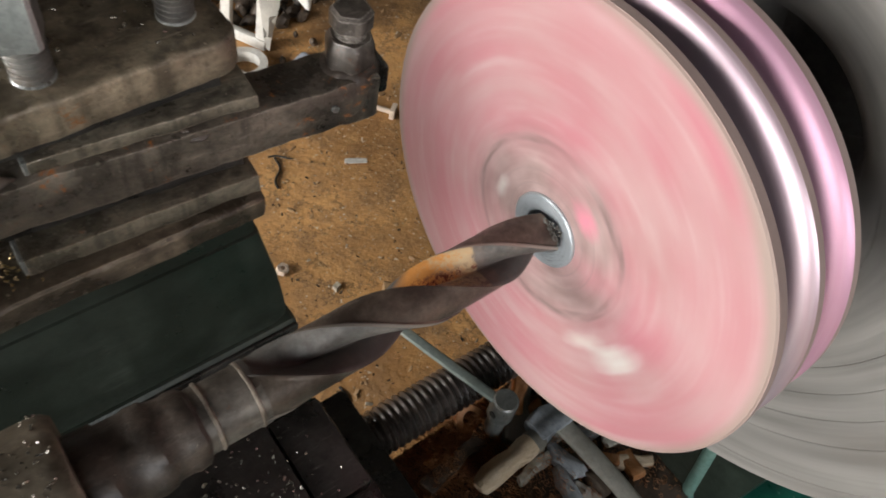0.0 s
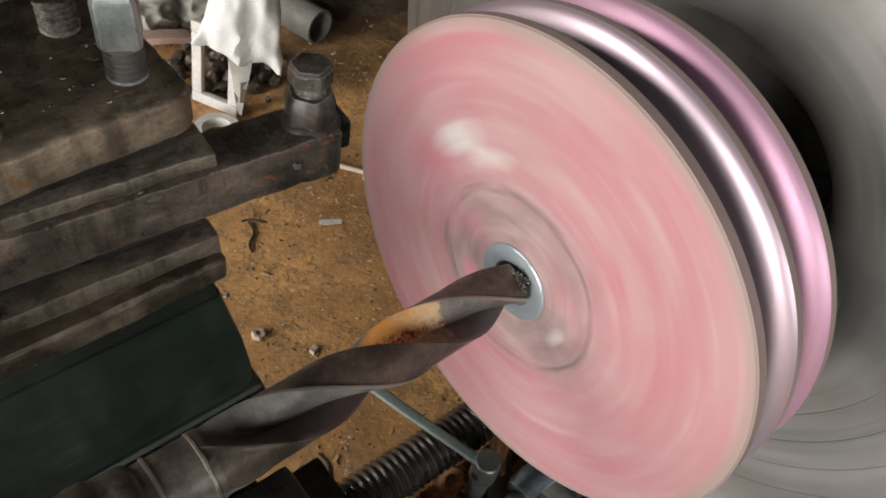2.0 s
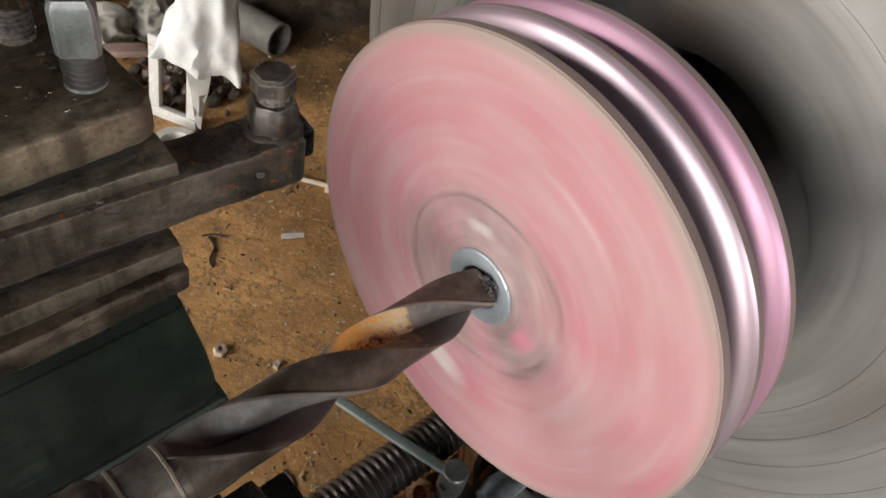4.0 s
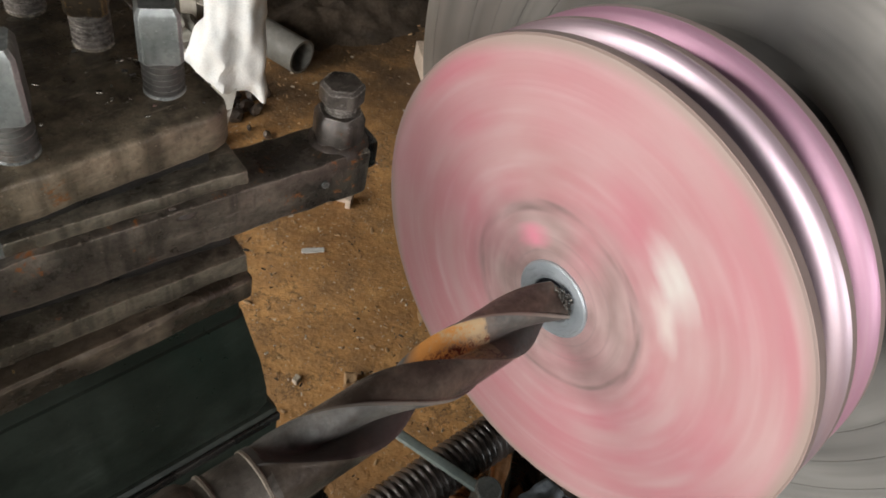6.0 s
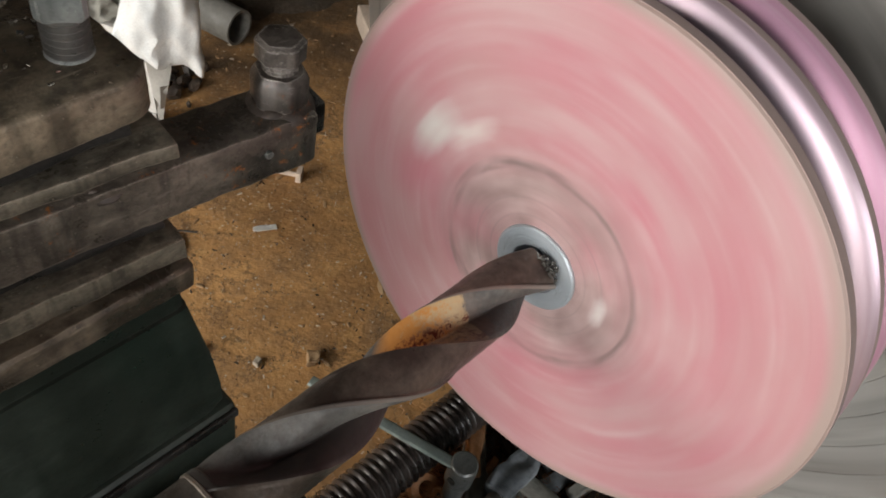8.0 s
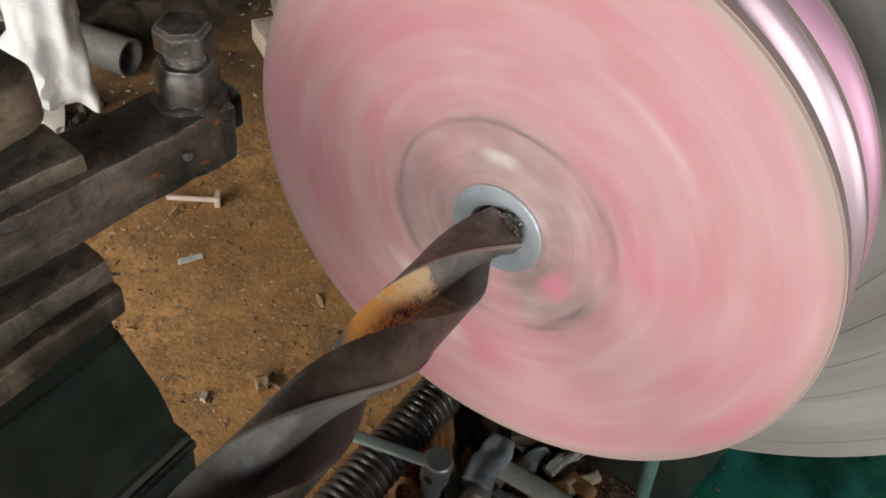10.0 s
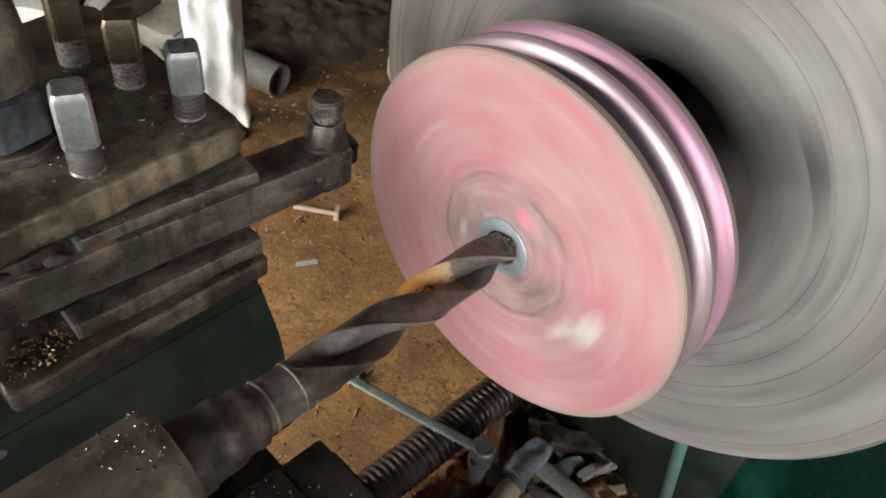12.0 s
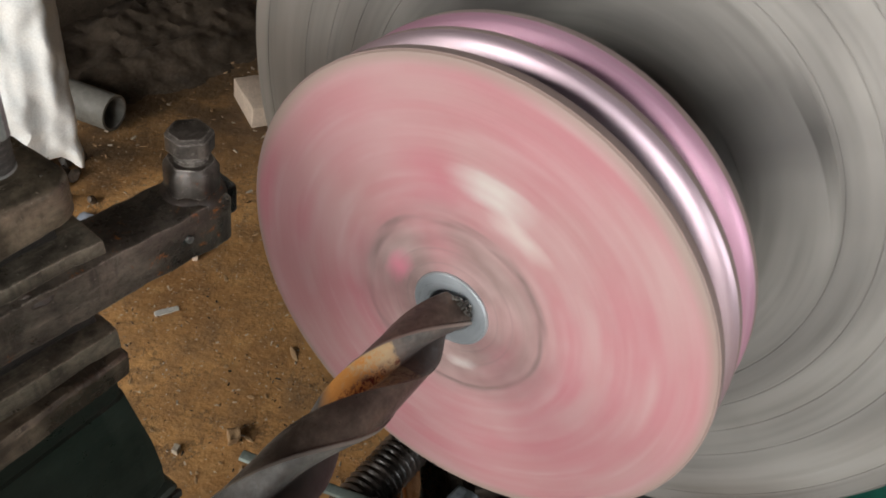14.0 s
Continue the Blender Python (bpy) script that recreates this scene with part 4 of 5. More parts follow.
def make_machine():
    b = thing("lathe_bed", (0.4, -0.05, 0.0), "dark green lathe headstock, bed and chip tray", "lathe")
    part("headstock", box(-0.16, 0.6, -0.12, 0.21, H - 0.22, H + 0.17, 0.02, 3), GREEN, b)
    part("bed", box(-0.13, 0.6, -0.1, 0.15, TRAY, H - 0.23, 0.01), GREEN, b)
    part("spindle_nose", lathe([(-0.162, 0.09), (-0.1605, 0.09), (-0.1605, 0.06), (-0.158, 0.06)], "x", 48, origin=(0, 0.05, H)), SLOT, b)
    part("tray_floor", box(-1.5, 0.9, -0.65, 0.085, TRAY - 0.02, TRAY, 0.002), EMERALD, b, "worn emerald green painted tray")
    part("tray_rim", box(-1.5, 0.9, -0.67, -0.65, TRAY - 0.02, TRAY + 0.09, 0.003), EMERALD, b)
    part("cabinet", box(-0.35, 0.85, -0.55, 0.1, 0.0, TRAY - 0.02, 0.004), GREEN, b)
    part("cabinet", box(-1.45, -0.95, -0.55, 0.1, 0.0, TRAY - 0.02, 0.004), GREEN, b)
    part("tailstock_bed", box(-1.5, -0.46, -0.2, 0.2, H - 0.46, H - 0.30, 0.01), BLACK, b)
    part("tailstock_bed_leg", box(-1.4, -0.9, -0.15, 0.12, TRAY, H - 0.46, 0.004), BLACK, b)
    return b


make_machine()


def make_lead_screw():
    a, b = Vector((-0.06, 0.099, TRAY + 0.052)), Vector((0.272, 0.089, TRAY + 0.052))
    s = thing("lead_screw", (a + b) / 2, "coarse greasy black lead screw under the pulley", "lead screw", math.degrees(math.atan2(b.y - a.y, b.x - a.x)))
    L = (b - a).length
    rows, x = [(-L / 2, 0.016)], -L / 2
    while x < L / 2:
        rows += [(x + 0.001, 0.0208), (x + 0.0025, 0.0228), (x + 0.004, 0.0235), (x + 0.0055, 0.0228), (x + 0.0068, 0.0208)]
        x += 0.0076
    part("thread", lathe(rows, "x", 28), HOSE, s)
    part("bearing_block", box(-L / 2 - 0.004, -L / 2 + 0.03, -0.028, 0.028, -0.052, 0.028, 0.004), BLACK, s)
    part("bearing_block", box(L / 2 - 0.03, L / 2 + 0.004, -0.028, 0.028, -0.052, 0.028, 0.004), BLACK, s)
    return s


make_lead_screw()


def make_key():
    k = thing("box_spanner", (0.138, 0.047, TRAY), "shiny steel socket spanner post with flat grey-green bar", "spanner")
    part("post", lathe([(0.0, 0.0095), (0.05, 0.010), (0.053, 0.0130), (0.078, 0.0130), (0.083, 0.0124), (0.0842, 0.011)], "z", 32), BRIGHT, k, "bright round socket head")
    part("socket_hole", lathe([(-0.0134, 0.0042), (-0.0126, 0.0042), (-0.0122, 0.003)], "x", 16, origin=(0, 0, 0.066)), BLACK, k, "dark cross hole")
    bm = tube([(-0.006, 0.008, 0.080), (-0.03, 0.085, 0.081), (-0.049, 0.150, 0.082)], 0.0058, 8, flat=0.5)
    part("flat_bar", bm, BARGREEN, k, "grey-green flat bar")
    return k


make_key()


def make_hammer():
    h = thing("hammer", (0.190, 0.020, TRAY + 0.024), "chipped blue-grey hammer lying among scrap in the tray", "hammer", -87)
    part("hammer_head", worn(box(-0.012, 0.014, -0.028, 0.028, -0.018, 0.016, 0.004, 2), 0.006, 65, 4), BLUEGREY, h, "chipped blue-grey hammer head")
    part("hammer_handle", worn(tube([(0.010, 0.004, 0.006), (0.05, 0.006, 0.006), (0.085, 0.008, 0.002), (0.115, 0.01, -0.004)], 0.0105, 12, flat=0.55), 0.0012, 60), CARDGREY, h, "dusty grey handle")
    return h


make_hammer()


def make_handle():
    h = thing("wooden_handle", (0.120, 0.008, TRAY + 0.026), "pale worn wooden tool handle with grey ferrule", "tool handle", 4)
    part("grip", worn(lathe([(-0.036, 0.006), (-0.032, 0.010), (-0.018, 0.0125), (0.0, 0.0115), (0.012, 0.0105), (0.026, 0.013), (0.036, 0.0115)], "x", 24), 0.002, 90), WOOD, h)
    part("ferrule", lathe([(0.035, 0.0118), (0.036, 0.0126), (0.048, 0.0115), (0.049, 0.010)], "x", 24), GREYPIPE, h, "blue-grey metal ferrule")
    return h


make_handle()


def make_post():
    p = thing("tray_stay", (0.275, -0.098, TRAY), "grey-green painted stay rod standing in the tray", "rod")
    part("rod", tube([(0, -0.018, 0), (0.0, 0.0, 0.1), (0.0, 0.011, 0.16)], 0.0085, 14), surface("pale_green_rod_paint", (0.12, 0.22, 0.19), (0.17, 0.28, 0.24), (0.1, 0.1, 0.08), 40, 0.4), p)
    part("cross_bolt", tube([(0.0, -0.018, 0.03), (0.006, -0.036, 0.03)], 0.0045, 10), BRIGHT, p)
    return p


make_post()


def scrap(name, at, size, material, label, category, rz, seed):
    """A crumpled offcut."""
    t = thing(name, at, label, category, rz)
    bm = box(-size[0] / 2, size[0] / 2, -size[1] / 2, size[1] / 2, 0, size[2], min(size) * 0.2)
    bmesh.ops.subdivide_edges(bm, edges=bm.edges[:], cuts=5, use_grid_fill=True)
    for v in bm.verts:
        v.co += noise.noise_vector(v.co * 38 + Vector((seed, 0, 0))) * min(size) * 0.5 + noise.noise_vector(v.co * 160 + Vector((seed, 0, 0))) * min(size) * 0.12
        v.co.z = max(v.co.z, 0.0)
    part("offcut", bm, material, t)
    return t


scrap("scrap_iron", (0.205, 0.078, TRAY), (0.10, 0.014, 0.03), RUSTCHIP, "rusty orange iron offcut lying in the tray", "scrap", 38, 1)
scrap("scrap_iron", (0.19, 0.062, TRAY), (0.11, 0.02, 0.022), GREYPIPE, "grey bent iron offcut in the tray", "scrap", 42, 5)
scrap("scrap_iron", (0.090, 0.041, TRAY), (0.085, 0.014, 0.016), CLUTTER, "dark rusty flat iron strip in the tray", "scrap", 10, 8)
scrap("scrap_iron", (0.249, 0.012, TRAY), (0.085, 0.022, 0.028), CLUTTER, "dark lump of scrap iron", "scrap", -55, 11)
rust_nut = thing("loose_nut", (0.126, 0.070, TRAY + 0.012), "rusty brown ring nut lying in the swarf", "nut", 20, tilt=(18, -25))
part("nut_ring", worn(lathe([(-0.008, 0.0075), (-0.008, 0.014), (-0.005, 0.016), (0.005, 0.016), (0.008, 0.014), (0.008, 0.0075)], "z", 28, closed=True), 0.0008, 120), RUSTCHIP, rust_nut)
scrap("wood_chip", (0.232, -0.055, TRAY), (0.07, 0.014, 0.012), WOOD, "pale splinter of wood in the tray", "wood", -30, 13)
scrap("paper_scrap", (0.165, -0.065, TRAY), (0.045, 0.03, 0.012), PLASTIC, "crumpled dirty white paper in the tray", "paper", 30, 17)
scrap("scrap_iron", (0.09, -0.05, TRAY), (0.07, 0.03, 0.02), CLUTTER, "greasy black offcut in the tray", "scrap", 10, 19)


def swarf_heap(name, centre, spread, count, material, label, length=0.012):
    bm = bmesh.new()
    for _ in range(count):
        x, y = random.gauss(0, spread[0]), random.gauss(0, spread[1])
        z = max(0.0, 0.022 * math.exp(-(x / spread[0]) ** 2 - (y / spread[1]) ** 2) * random.random()) + 0.002
        a, r, turns = random.uniform(0, 6.28), random.uniform(0.0015, 0.004), random.uniform(0.6, 2.0)
        up = random.uniform(-0.5, 0.5)
        w = random.uniform(0.0006, 0.0014)
        prev = None
        steps = 8
        for i in range(steps):
            th = a + turns * 2 * math.pi * i / steps
            p = Vector((x + r * math.cos(th) + length * 0.5 * (i / steps) * math.cos(a), y + r * math.sin(th) + length * 0.5 * (i / steps) * math.sin(a), z + 0.002 + r * up * math.sin(th)))
            cur = (bm.verts.new(p), bm.verts.new(p + Vector((0, 0, w))))
            if prev:
                bm.faces.new((prev[0], cur[0], cur[1], prev[1]))
            prev = cur
    ob = link(name, bm, material)
    ob.location = centre
    return tagged(ob, label, "swarf", kind="stuff")


swarf_heap("swarf", (0.075, 0.05, TRAY + 0.001), (0.034, 0.022), 1500, RUSTCHIP, "heap of curly rusty swarf in the tray")
swarf_heap("swarf", (0.16, -0.01, TRAY + 0.001), (0.08, 0.06), 1400, RUSTCHIP, "scattered rusty swarf in the tray")

swarf_heap("swarf", (0.135, 0.055, TRAY + 0.004), (0.03, 0.024), 1300, RUSTCHIP, "red-brown curls of swarf beside the lead screw", 0.018)

# small shards lying between the tools
for k in range(18):
    a = k * 2.4
    x, y = 0.215 + 0.0105 * math.sqrt(k + 1) * math.cos(a) * 1.5, -0.012 + 0.0105 * math.sqrt(k + 1) * math.sin(a) * 1.6
    size = (random.uniform(0.022, 0.05), random.uniform(0.008, 0.018), random.uniform(0.006, 0.018))
    material, label = ((BLUEGREY, "chipped blue-grey shard lying in the tray"), (CARDGREY, "pale dusty splinter lying in the tray"), (RUSTCHIP, "rusty brown flake of iron in the tray"), (CLUTTER, "sooty dark lump of scrap in the tray"))[k % 4]
    scrap("shard", (x, y, TRAY + 0.002), size, material, label, "scrap", random.uniform(0, 180), 40 + k)

# uneven layer that darkens the tray floor
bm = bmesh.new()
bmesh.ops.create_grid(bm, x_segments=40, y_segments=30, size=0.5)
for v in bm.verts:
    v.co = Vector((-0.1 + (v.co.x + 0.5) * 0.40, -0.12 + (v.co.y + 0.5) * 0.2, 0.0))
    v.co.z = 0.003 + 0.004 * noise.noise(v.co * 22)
ob = tagged(link("sludge", bm, CLUTTER), "dark uneven layer covering the tray floor", "sludge", kind="stuff")
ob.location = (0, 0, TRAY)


# ---- on the floor ----
def make_floor_bolt():
    b = thing("loose_bolt", (0.672, 0.955, 0.012), "pale dusty bolt lying on the earth floor", "bolt", -52)
    part("stem", tube([(-0.075, 0, 0), (0.03, 0, 0)], 0.0065, 12), TANBLOCK, b)
    part("head", worn(box(0.03, 0.043, -0.016, 0.016, -0.012, 0.018, 0.002), 0.001, 60), TANBLOCK, b, "square bolt head")
    return b


make_floor_bolt()
scrap("metal_offcut", (0.535, 0.845, 0.0), (0.05, 0.014, 0.006), PLASTIC, "small pale metal offcut on the floor", "offcut", -25, 23)
scrap("pebble", (0.317, 0.58, 0.0), (0.016, 0.012, 0.010), FLOORCHIP, "small pale pebble on the floor", "pebble", 10, 25)
scrap("pebble", (0.40, 0.52, 0.0), (0.03, 0.024, 0.02), STONE, "grey crumb of stone on the floor", "pebble", 40, 27)
brick_ob = thing("fire_brick", (1.24, 1.25, 0.0), "pale chipped firebrick lying on the floor", "brick", 62)
part("brick_body", worn(box(-0.085, 0.085, -0.045, 0.045, 0.0, 0.065, 0.006), 0.004, 18, 2), TANBLOCK, brick_ob)


def scatter(name, count, region, size, material, label):
    bm = bmesh.new()
    for _ in range(count):
        x, y = random.uniform(region[0], region[1]), random.uniform(region[2], region[3])
        s = size * random.lognormvariate(0, 0.5)
        z = 0.006 * (noise.noise(Vector((x, y, 0)) * 2.5) + 0.5 * noise.noise(Vector((x, y, 0)) * 9))
        turn = pose(x, y, z + s * 0.1, random.uniform(-25, 25), random.uniform(-25, 25), random.uniform(0, 180)) @ Matrix.Diagonal((s * random.uniform(0.8, 3.2), s * 0.8, s * 0.55, 1))
        if material in (FLOORCHIP, CHIP):
            bmesh.ops.create_cube(bm, size=1, matrix=turn)
        else:
            bmesh.ops.create_icosphere(bm, subdivisions=1, radius=0.6, matrix=turn)
    ob = link(name, bm, material)
    return tagged(ob, label, "debris", kind="stuff")


scatter("floor_chips", 620, (0.0, 1.4, 0.2, 1.7), 0.0028, FLOORCHIP, "bright metal chips scattered on the earth")
scatter("floor_glitter", 1500, (0.1, 1.0, 0.25, 1.2), 0.0013, CHIP, "fine glittering steel dust on the oily earth")
scatter("earth_crumbs", 2200, (0.0, 1.6, 0.2, 2.0), 0.0034, STONE, "loose crumbs of earth on the floor")


def make_wire(at, rz, points, r, label):
    w = thing("wire", at, label, "wire", rz)
    part("wire_strand", tube(points, r, 8), BLACK, w)
    return w


make_wire((0.365, 0.90, 0.004), 62, [(-0.045 + 0.011 * k, 0.006 * math.sin(k * 0.9), 0.001) for k in range(9)], 0.0028, "dark bent twig of wire on the earth")
make_wire((0.395, 0.935, 0.004), -30, [(-0.03 + 0.008 * k, 0.004 * math.sin(k * 0.7), 0.001) for k in range(8)], 0.0022, "short dark wire crossing another on the floor")
floor_nut = thing("loose_nut", (0.244, 0.669, 0.009), "small dusty brown nut lying on the earth floor", "nut", 15, tilt=(12, 8))
part("nut_ring", worn(lathe([(-0.007, 0.006), (-0.007, 0.013), (0.007, 0.013), (0.007, 0.006)], "z", 6, closed=True), 0.001, 120), TANBLOCK, floor_nut)
make_wire((0.20, 0.36, 0.004), 80, [(-0.04 + 0.008 * k, 0.004 * math.sin(k * 0.8), 0.0) for k in range(10)], 0.0022, "short dark wire end on the floor")


def make_sack():
    s = thing("hanging_sack", (0.49, 1.11, 0.0), "white woven plastic sack with loose bottom corners hanging from the roof", "sack", -29)
    bm = bmesh.new()
    n, m = 72, 48
    rings = []
    for i in range(m + 1):
        f = i / m
        half = float(np.interp(f, (0, 0.12, 0.3, 0.6, 1), (0.090, 0.076, 0.060, 0.060, 0.045)))
        mid = float(np.interp(f, (0, 0.12, 0.3, 1), (-0.018, -0.006, 0.010, 0.014)))
        deep = 0.012 + 0.045 * min(1.0, f * 2.2) ** 0.7
        ring = []
        for k in range(n):
            a = 2 * math.pi * k / n
            x = mid + half * math.copysign(abs(math.cos(a)) ** 0.8, math.cos(a))
            low = float(np.interp(x, (-0.108, -0.05, -0.012, 0.03, 0.072), (0.335, 0.318, 0.288, 0.292, 0.262)))
            fold = 0.007 * math.sin(x * 70 + 3 * f) + 0.003 * math.sin(x * 150 - 5 * f + 1) + 0.003 * math.sin(26 * f + x * 60)
            p = Vector((x, deep * math.sin(a) + fold * (1.2 - 0.6 * f), low + (0.80 - low) * f))
            p += noise.noise_vector(p * 22) * 0.006 + noise.noise_vector(p * 60) * 0.002
            ring.append(bm.verts.new(p))
        rings.append(ring)
    for a, b in zip(rings, rings[1:]):
        for k in range(n):
            bm.faces.new((a[k], a[(k + 1) % n], b[(k + 1) % n], b[k]))
    bm.faces.new(rings[0])
    bm.faces.new(rings[-1])
    part("sack_body", bm, SACK, s)
    bm = bmesh.new()
    strip = [[bm.verts.new(Vector((-0.012 + w * (0.026 - 0.022 * f) - 0.010 * f, -0.012 + 0.006 * math.sin(9 * f + 2 * w) + dy, 0.31 - 0.155 * f))) for w, dy in ((-1, 0), (0, -0.006), (1, 0), (0, 0.003))] for f in (0, 0.2, 0.4, 0.6, 0.8, 1.0)]
    for a, b in zip(strip, strip[1:]):
        for k in range(4):
            bm.faces.new((a[k], a[(k + 1) % 4], b[(k + 1) % 4], b[k]))
    bm.faces.new(strip[0])
    bm.faces.new(strip[-1])
    part("torn_flap", bm, FLAP, s, "torn dirty flap hanging from the bottom")
    part("rope", tube([(0.014, 0, 0.78), (0.012, 0.0, 1.6), (0, 0, 3.33)], 0.006, 8), WOOD, s, "thin hanging rope")
    return s


make_sack()


def make_frame_scrap(at, w, h, rz, tilt):
    f = thing("window_sash", at, "dusty white plastic frame thrown on the rubbish heap", "plastic scrap", rz, "plastic frames", tilt=tilt)
    t = 0.028
    for b in ((-w / 2, w / 2, -t / 2, t / 2), (-w / 2, w / 2, h - t / 2, h + t / 2)):
        part("rail", box(b[0], b[1], b[2], b[3], 0, 0.02, 0.004), PLASTIC, f)
    for x in (-w / 2 + t / 2, w / 2 - t / 2):
        part("stile", box(x - t / 2, x + t / 2, t / 2, h - t / 2, 0.001, 0.019, 0.004), PLASTIC, f)
    return f


make_frame_scrap((0.5225, 1.329, 0.014), 0.13, 0.19, -62, (82, 0))
make_frame_scrap((0.36, 1.40, 0.03), 0.16, 0.2, 30, (50, 10))


def make_ring(at, rz):
    r = thing("plastic_ring", at, "dusty white plastic pipe ring on the floor", "pipe ring", rz)
    part("ring", lathe([(0, 0.036), (0, 0.055), (0.03, 0.055), (0.03, 0.036)], "z", 32, closed=True), PLASTIC, r)
    return r


make_ring((0.46, 1.22, 0.004), 0)


def make_pipe(at, length, r, rz):
    p = thing("pipe_offcut", (at[0], at[1], r), "dusty grey pipe offcut on the rubbish heap", "pipe", rz)
    part("pipe_wall", lathe([(-length / 2, r * 0.86), (-length / 2, r), (length / 2, r), (length / 2, r * 0.86)], "x", 32, closed=True), GREYPIPE, p)
    return p


make_pipe((0.865, 1.55), 0.24, 0.05, 105)
scrap("blue_rag", (0.60, 1.19, 0.0), (0.055, 0.035, 0.008), BLUECLOTH, "pale blue rag on the floor", "rag", 20, 31)


def make_carton(at, size, rz, tilt, material, label):
    c = thing("carton", at, label, "carton", rz, "cartons by the wall", tilt=tilt)
    w, d, h = size
    part("carton_body", worn(box(-w / 2, w / 2, -d / 2, d / 2, 0, h, 0.008), 0.008, 12, 3), material, c)
    part("carton_flap", worn(box(-w / 2, w / 2, -d / 2 - 0.05, -d / 2 - 0.002, h - 0.006, h - 0.001, 0.001), 0.006, 15, 2), material, c, "bent open flap")
    return c


DUSTSACK = surface("dusty_grey_sacking", (0.42, 0.40, 0.34), (0.32, 0.30, 0.25), (0.2, 0.165, 0.12), 16, 0.8, 0.0, 0.5, 0.45, fine=20)
PINKWOOD = surface("faded_pink_plank", (0.60, 0.42, 0.34), (0.50, 0.34, 0.27), (0.3, 0.2, 0.15), 30, 0.7, 0.0, 0.4, 0.35)


def make_bundle(at, size, rz, seed):
    """A slumped, creased sack of rubbish."""
    b = thing("rubbish_sack", at, "dusty grey slumped sack on the rubbish heap", "sack", rz, "sacks on the heap")
    bm = bmesh.new()
    bmesh.ops.create_icosphere(bm, subdivisions=5, radius=1.0)
    shift = Vector((seed * 3.7, seed, 0))
    for v in bm.verts:
        p = v.co.copy()
        crease = 1 - abs(noise.noise(p * 1.2 + shift)) * 0.6 - abs(noise.noise(p * 2.6 + shift)) * 0.12
        v.co = Vector((p.x * size[0] * crease, p.y * size[1] * crease, max(0.0, (p.z * crease + 0.55) * size[2])))
    part("sacking", bm, DUSTSACK, b)
    return b


make_bundle((0.52, 1.70, 0.0), (0.10, 0.08, 0.07), 20, 1)
make_bundle((0.66, 1.70, 0.0), (0.09, 0.075, 0.06), 70, 2)
make_bundle((0.40, 1.78, 0.0), (0.11, 0.08, 0.08), 120, 3)
plank = thing("short_plank", (0.50, 1.60, 0.03), "faded pink board lying over the rubbish heap", "board", -14, tilt=(0, 6))
part("board", worn(box(-0.10, 0.08, -0.022, 0.022, 0.0, 0.02, 0.003), 0.003, 30, 2), PINKWOOD, plank)
bm = bmesh.new()
for _ in range(130):
    a, d = random.uniform(0, 6.28), abs(random.gauss(0, 0.085))
    s = random.uniform(0.008, 0.02)
    x, y = 0.60 + d * math.cos(a), 1.46 + d * math.sin(a) * 1.1
    piece = bmesh.ops.create_icosphere(bm, subdivisions=2, radius=s, matrix=pose(x, y, s * 0.4 + 0.05 * max(0.0, 1 - d / 0.1) * random.random(), random.uniform(0, 180), random.uniform(0, 180), 0) @ Matrix.Diagonal((1.3, 0.9, 0.7, 1)))
    for v in piece["verts"]:
        v.co += noise.noise_vector(v.co * 70) * s * 0.35
tagged(link("rubble", bm, CLUTTER), "brown broken rubble heaped on the floor", "rubble", kind="stuff")

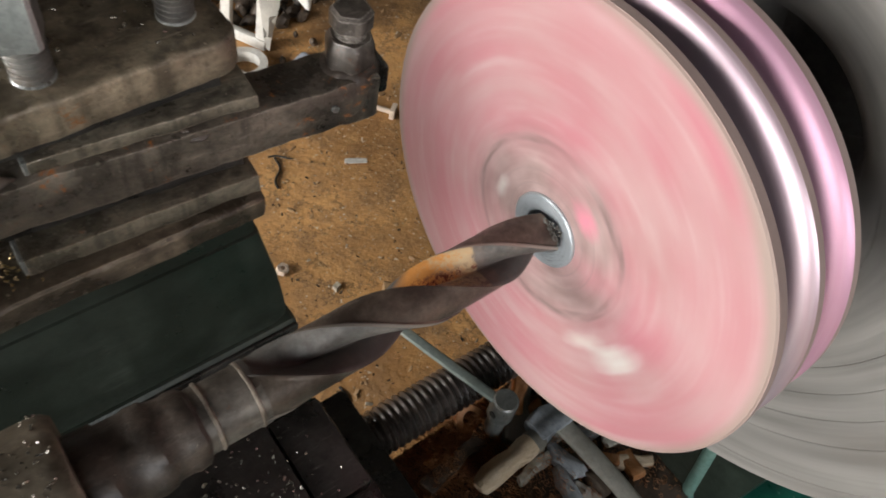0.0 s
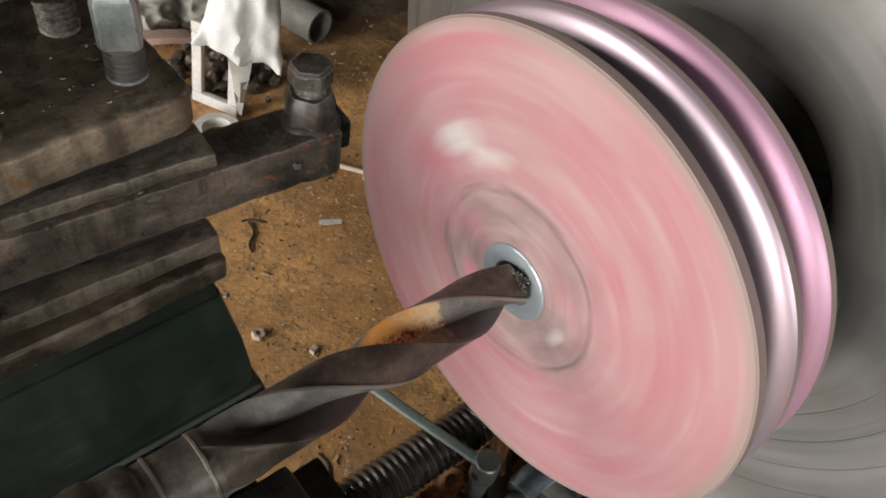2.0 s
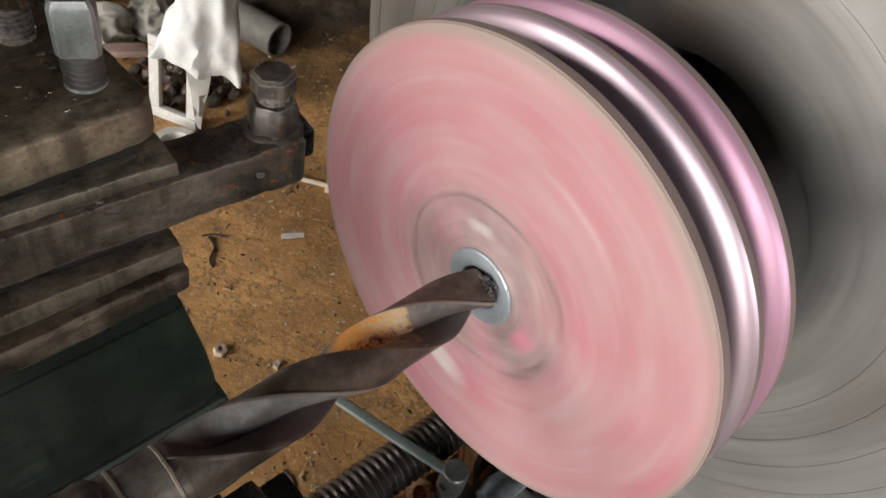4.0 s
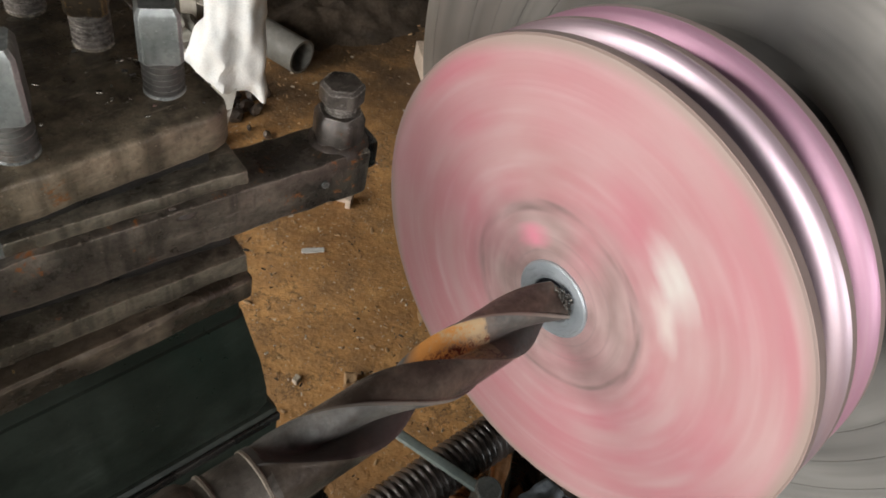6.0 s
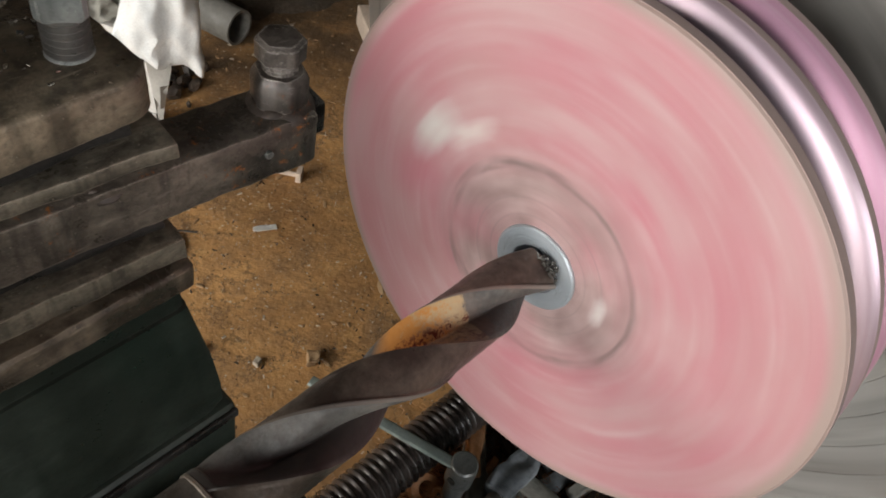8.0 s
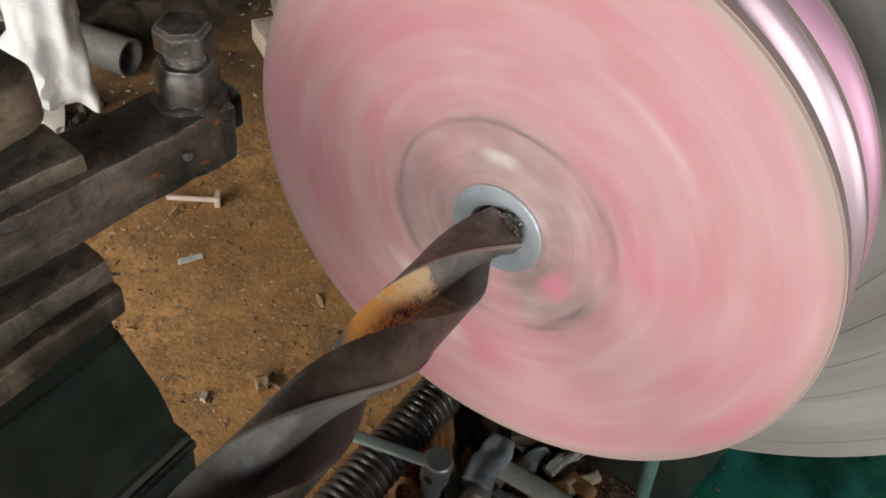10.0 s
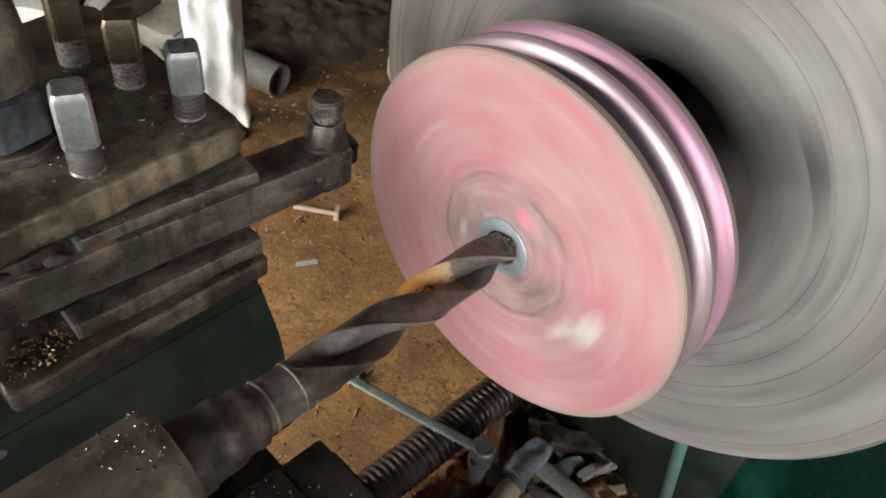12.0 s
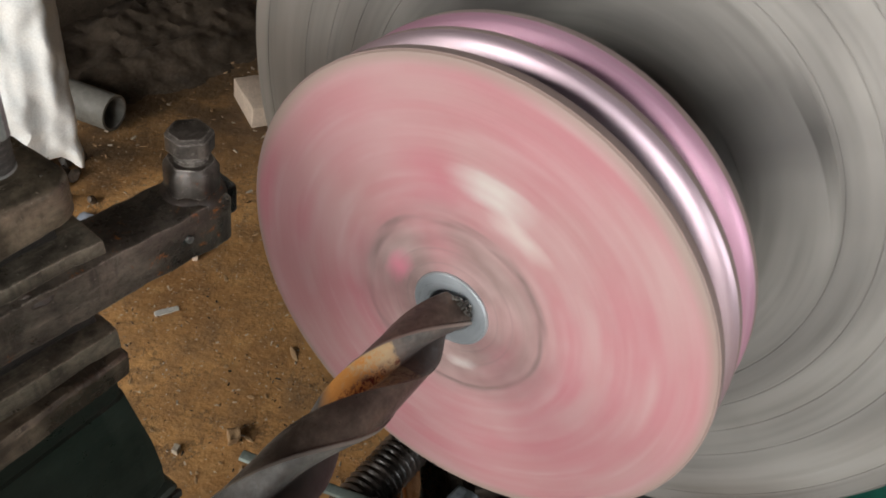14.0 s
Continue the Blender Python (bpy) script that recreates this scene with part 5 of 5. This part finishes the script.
CARD = surface("dusty_grey_card", (0.46, 0.42, 0.35), (0.36, 0.32, 0.26), (0.2, 0.16, 0.12), 9, 0.8, 0.0, 0.4, 0.4)
for at, size, rz, tilt, material in (((0.80, 1.84, 0.0), (0.20, 0.15, 0.10), 24, (0, 0), CARD), ((0.84, 2.02, 0.0), (0.3, 0.22, 0.24), -12, (0, 0), CARD), ((0.55, 2.0, 0.0), (0.26, 0.2, 0.18), 40, (0, 0), PLASTIC),
                                     ((1.02, 2.12, 0.0), (0.22, 0.2, 0.3), 8, (0, 0), CARD), ((0.38, 1.98, 0.0), (0.2, 0.16, 0.09), -30, (0, 0), GREYPIPE)):
    make_carton(at, size, rz, tilt, material, "dusty pale carton with a bent flap by the wall")
beam = thing("timber_beam", (1.35, 2.0, 0.0), "dark dusty timber beam lying by the wall", "timber", 3)
part("beam_body", worn(box(-0.75, 0.75, -0.06, 0.06, 0.0, 0.14, 0.01), 0.006, 9, 4), SHADEBROWN, beam)
# added low mound; its dark colour stands in for shade on the floor
bm = bmesh.new()
bmesh.ops.create_grid(bm, x_segments=90, y_segments=60, size=0.5)
for v in bm.verts:
    x, y = v.co.x * 2, v.co.y * 2
    fall = max(0.0, 1 - x * x - y * y)
    p = Vector((1.30 + x * 0.62, 1.82 + y * 0.42, 0.0))
    v.co = p + Vector((0, 0, -0.012 + fall * (0.05 + 0.035 * noise.noise(p * 6) + 0.02 * noise.noise(p * 17) + 0.012 * noise.noise(p * 45))))
tagged(link("shade_mound", bm, SHADEBROWN), "low mound added to darken the far floor like shade", "ash heap", kind="stuff")


# ---- what moves ----
# phase of the pale scuff, less thirty half turns for every three seconds
PHASE = [(0.0, 206), (0.5, 214), (1.0, 143), (1.5, 145), (2.0, 42), (2.5, 57), (5.0, -173), (5.5, -176), (6.0, -232), (6.5, -212), (7.0, -327), (7.5, -301), (8.0, -337),
         (10.5, -458), (11.0, -476), (11.5, -508), (12.0, -528), (12.5, -567), (13.0, -578), (13.5, -634), (14.0, -626)]


def spin(t):
    return float(np.interp(t, [p[0] for p in PHASE], [p[1] for p in PHASE])) - 1800.0 * t


def motions():
    times = [k / 30 for k in range(421)]
    for ob in (PULLEY, CHUCK_OB):
        walk(ob, [(t, pose(0, 0, H, spin(t))) for t in times])


motions()
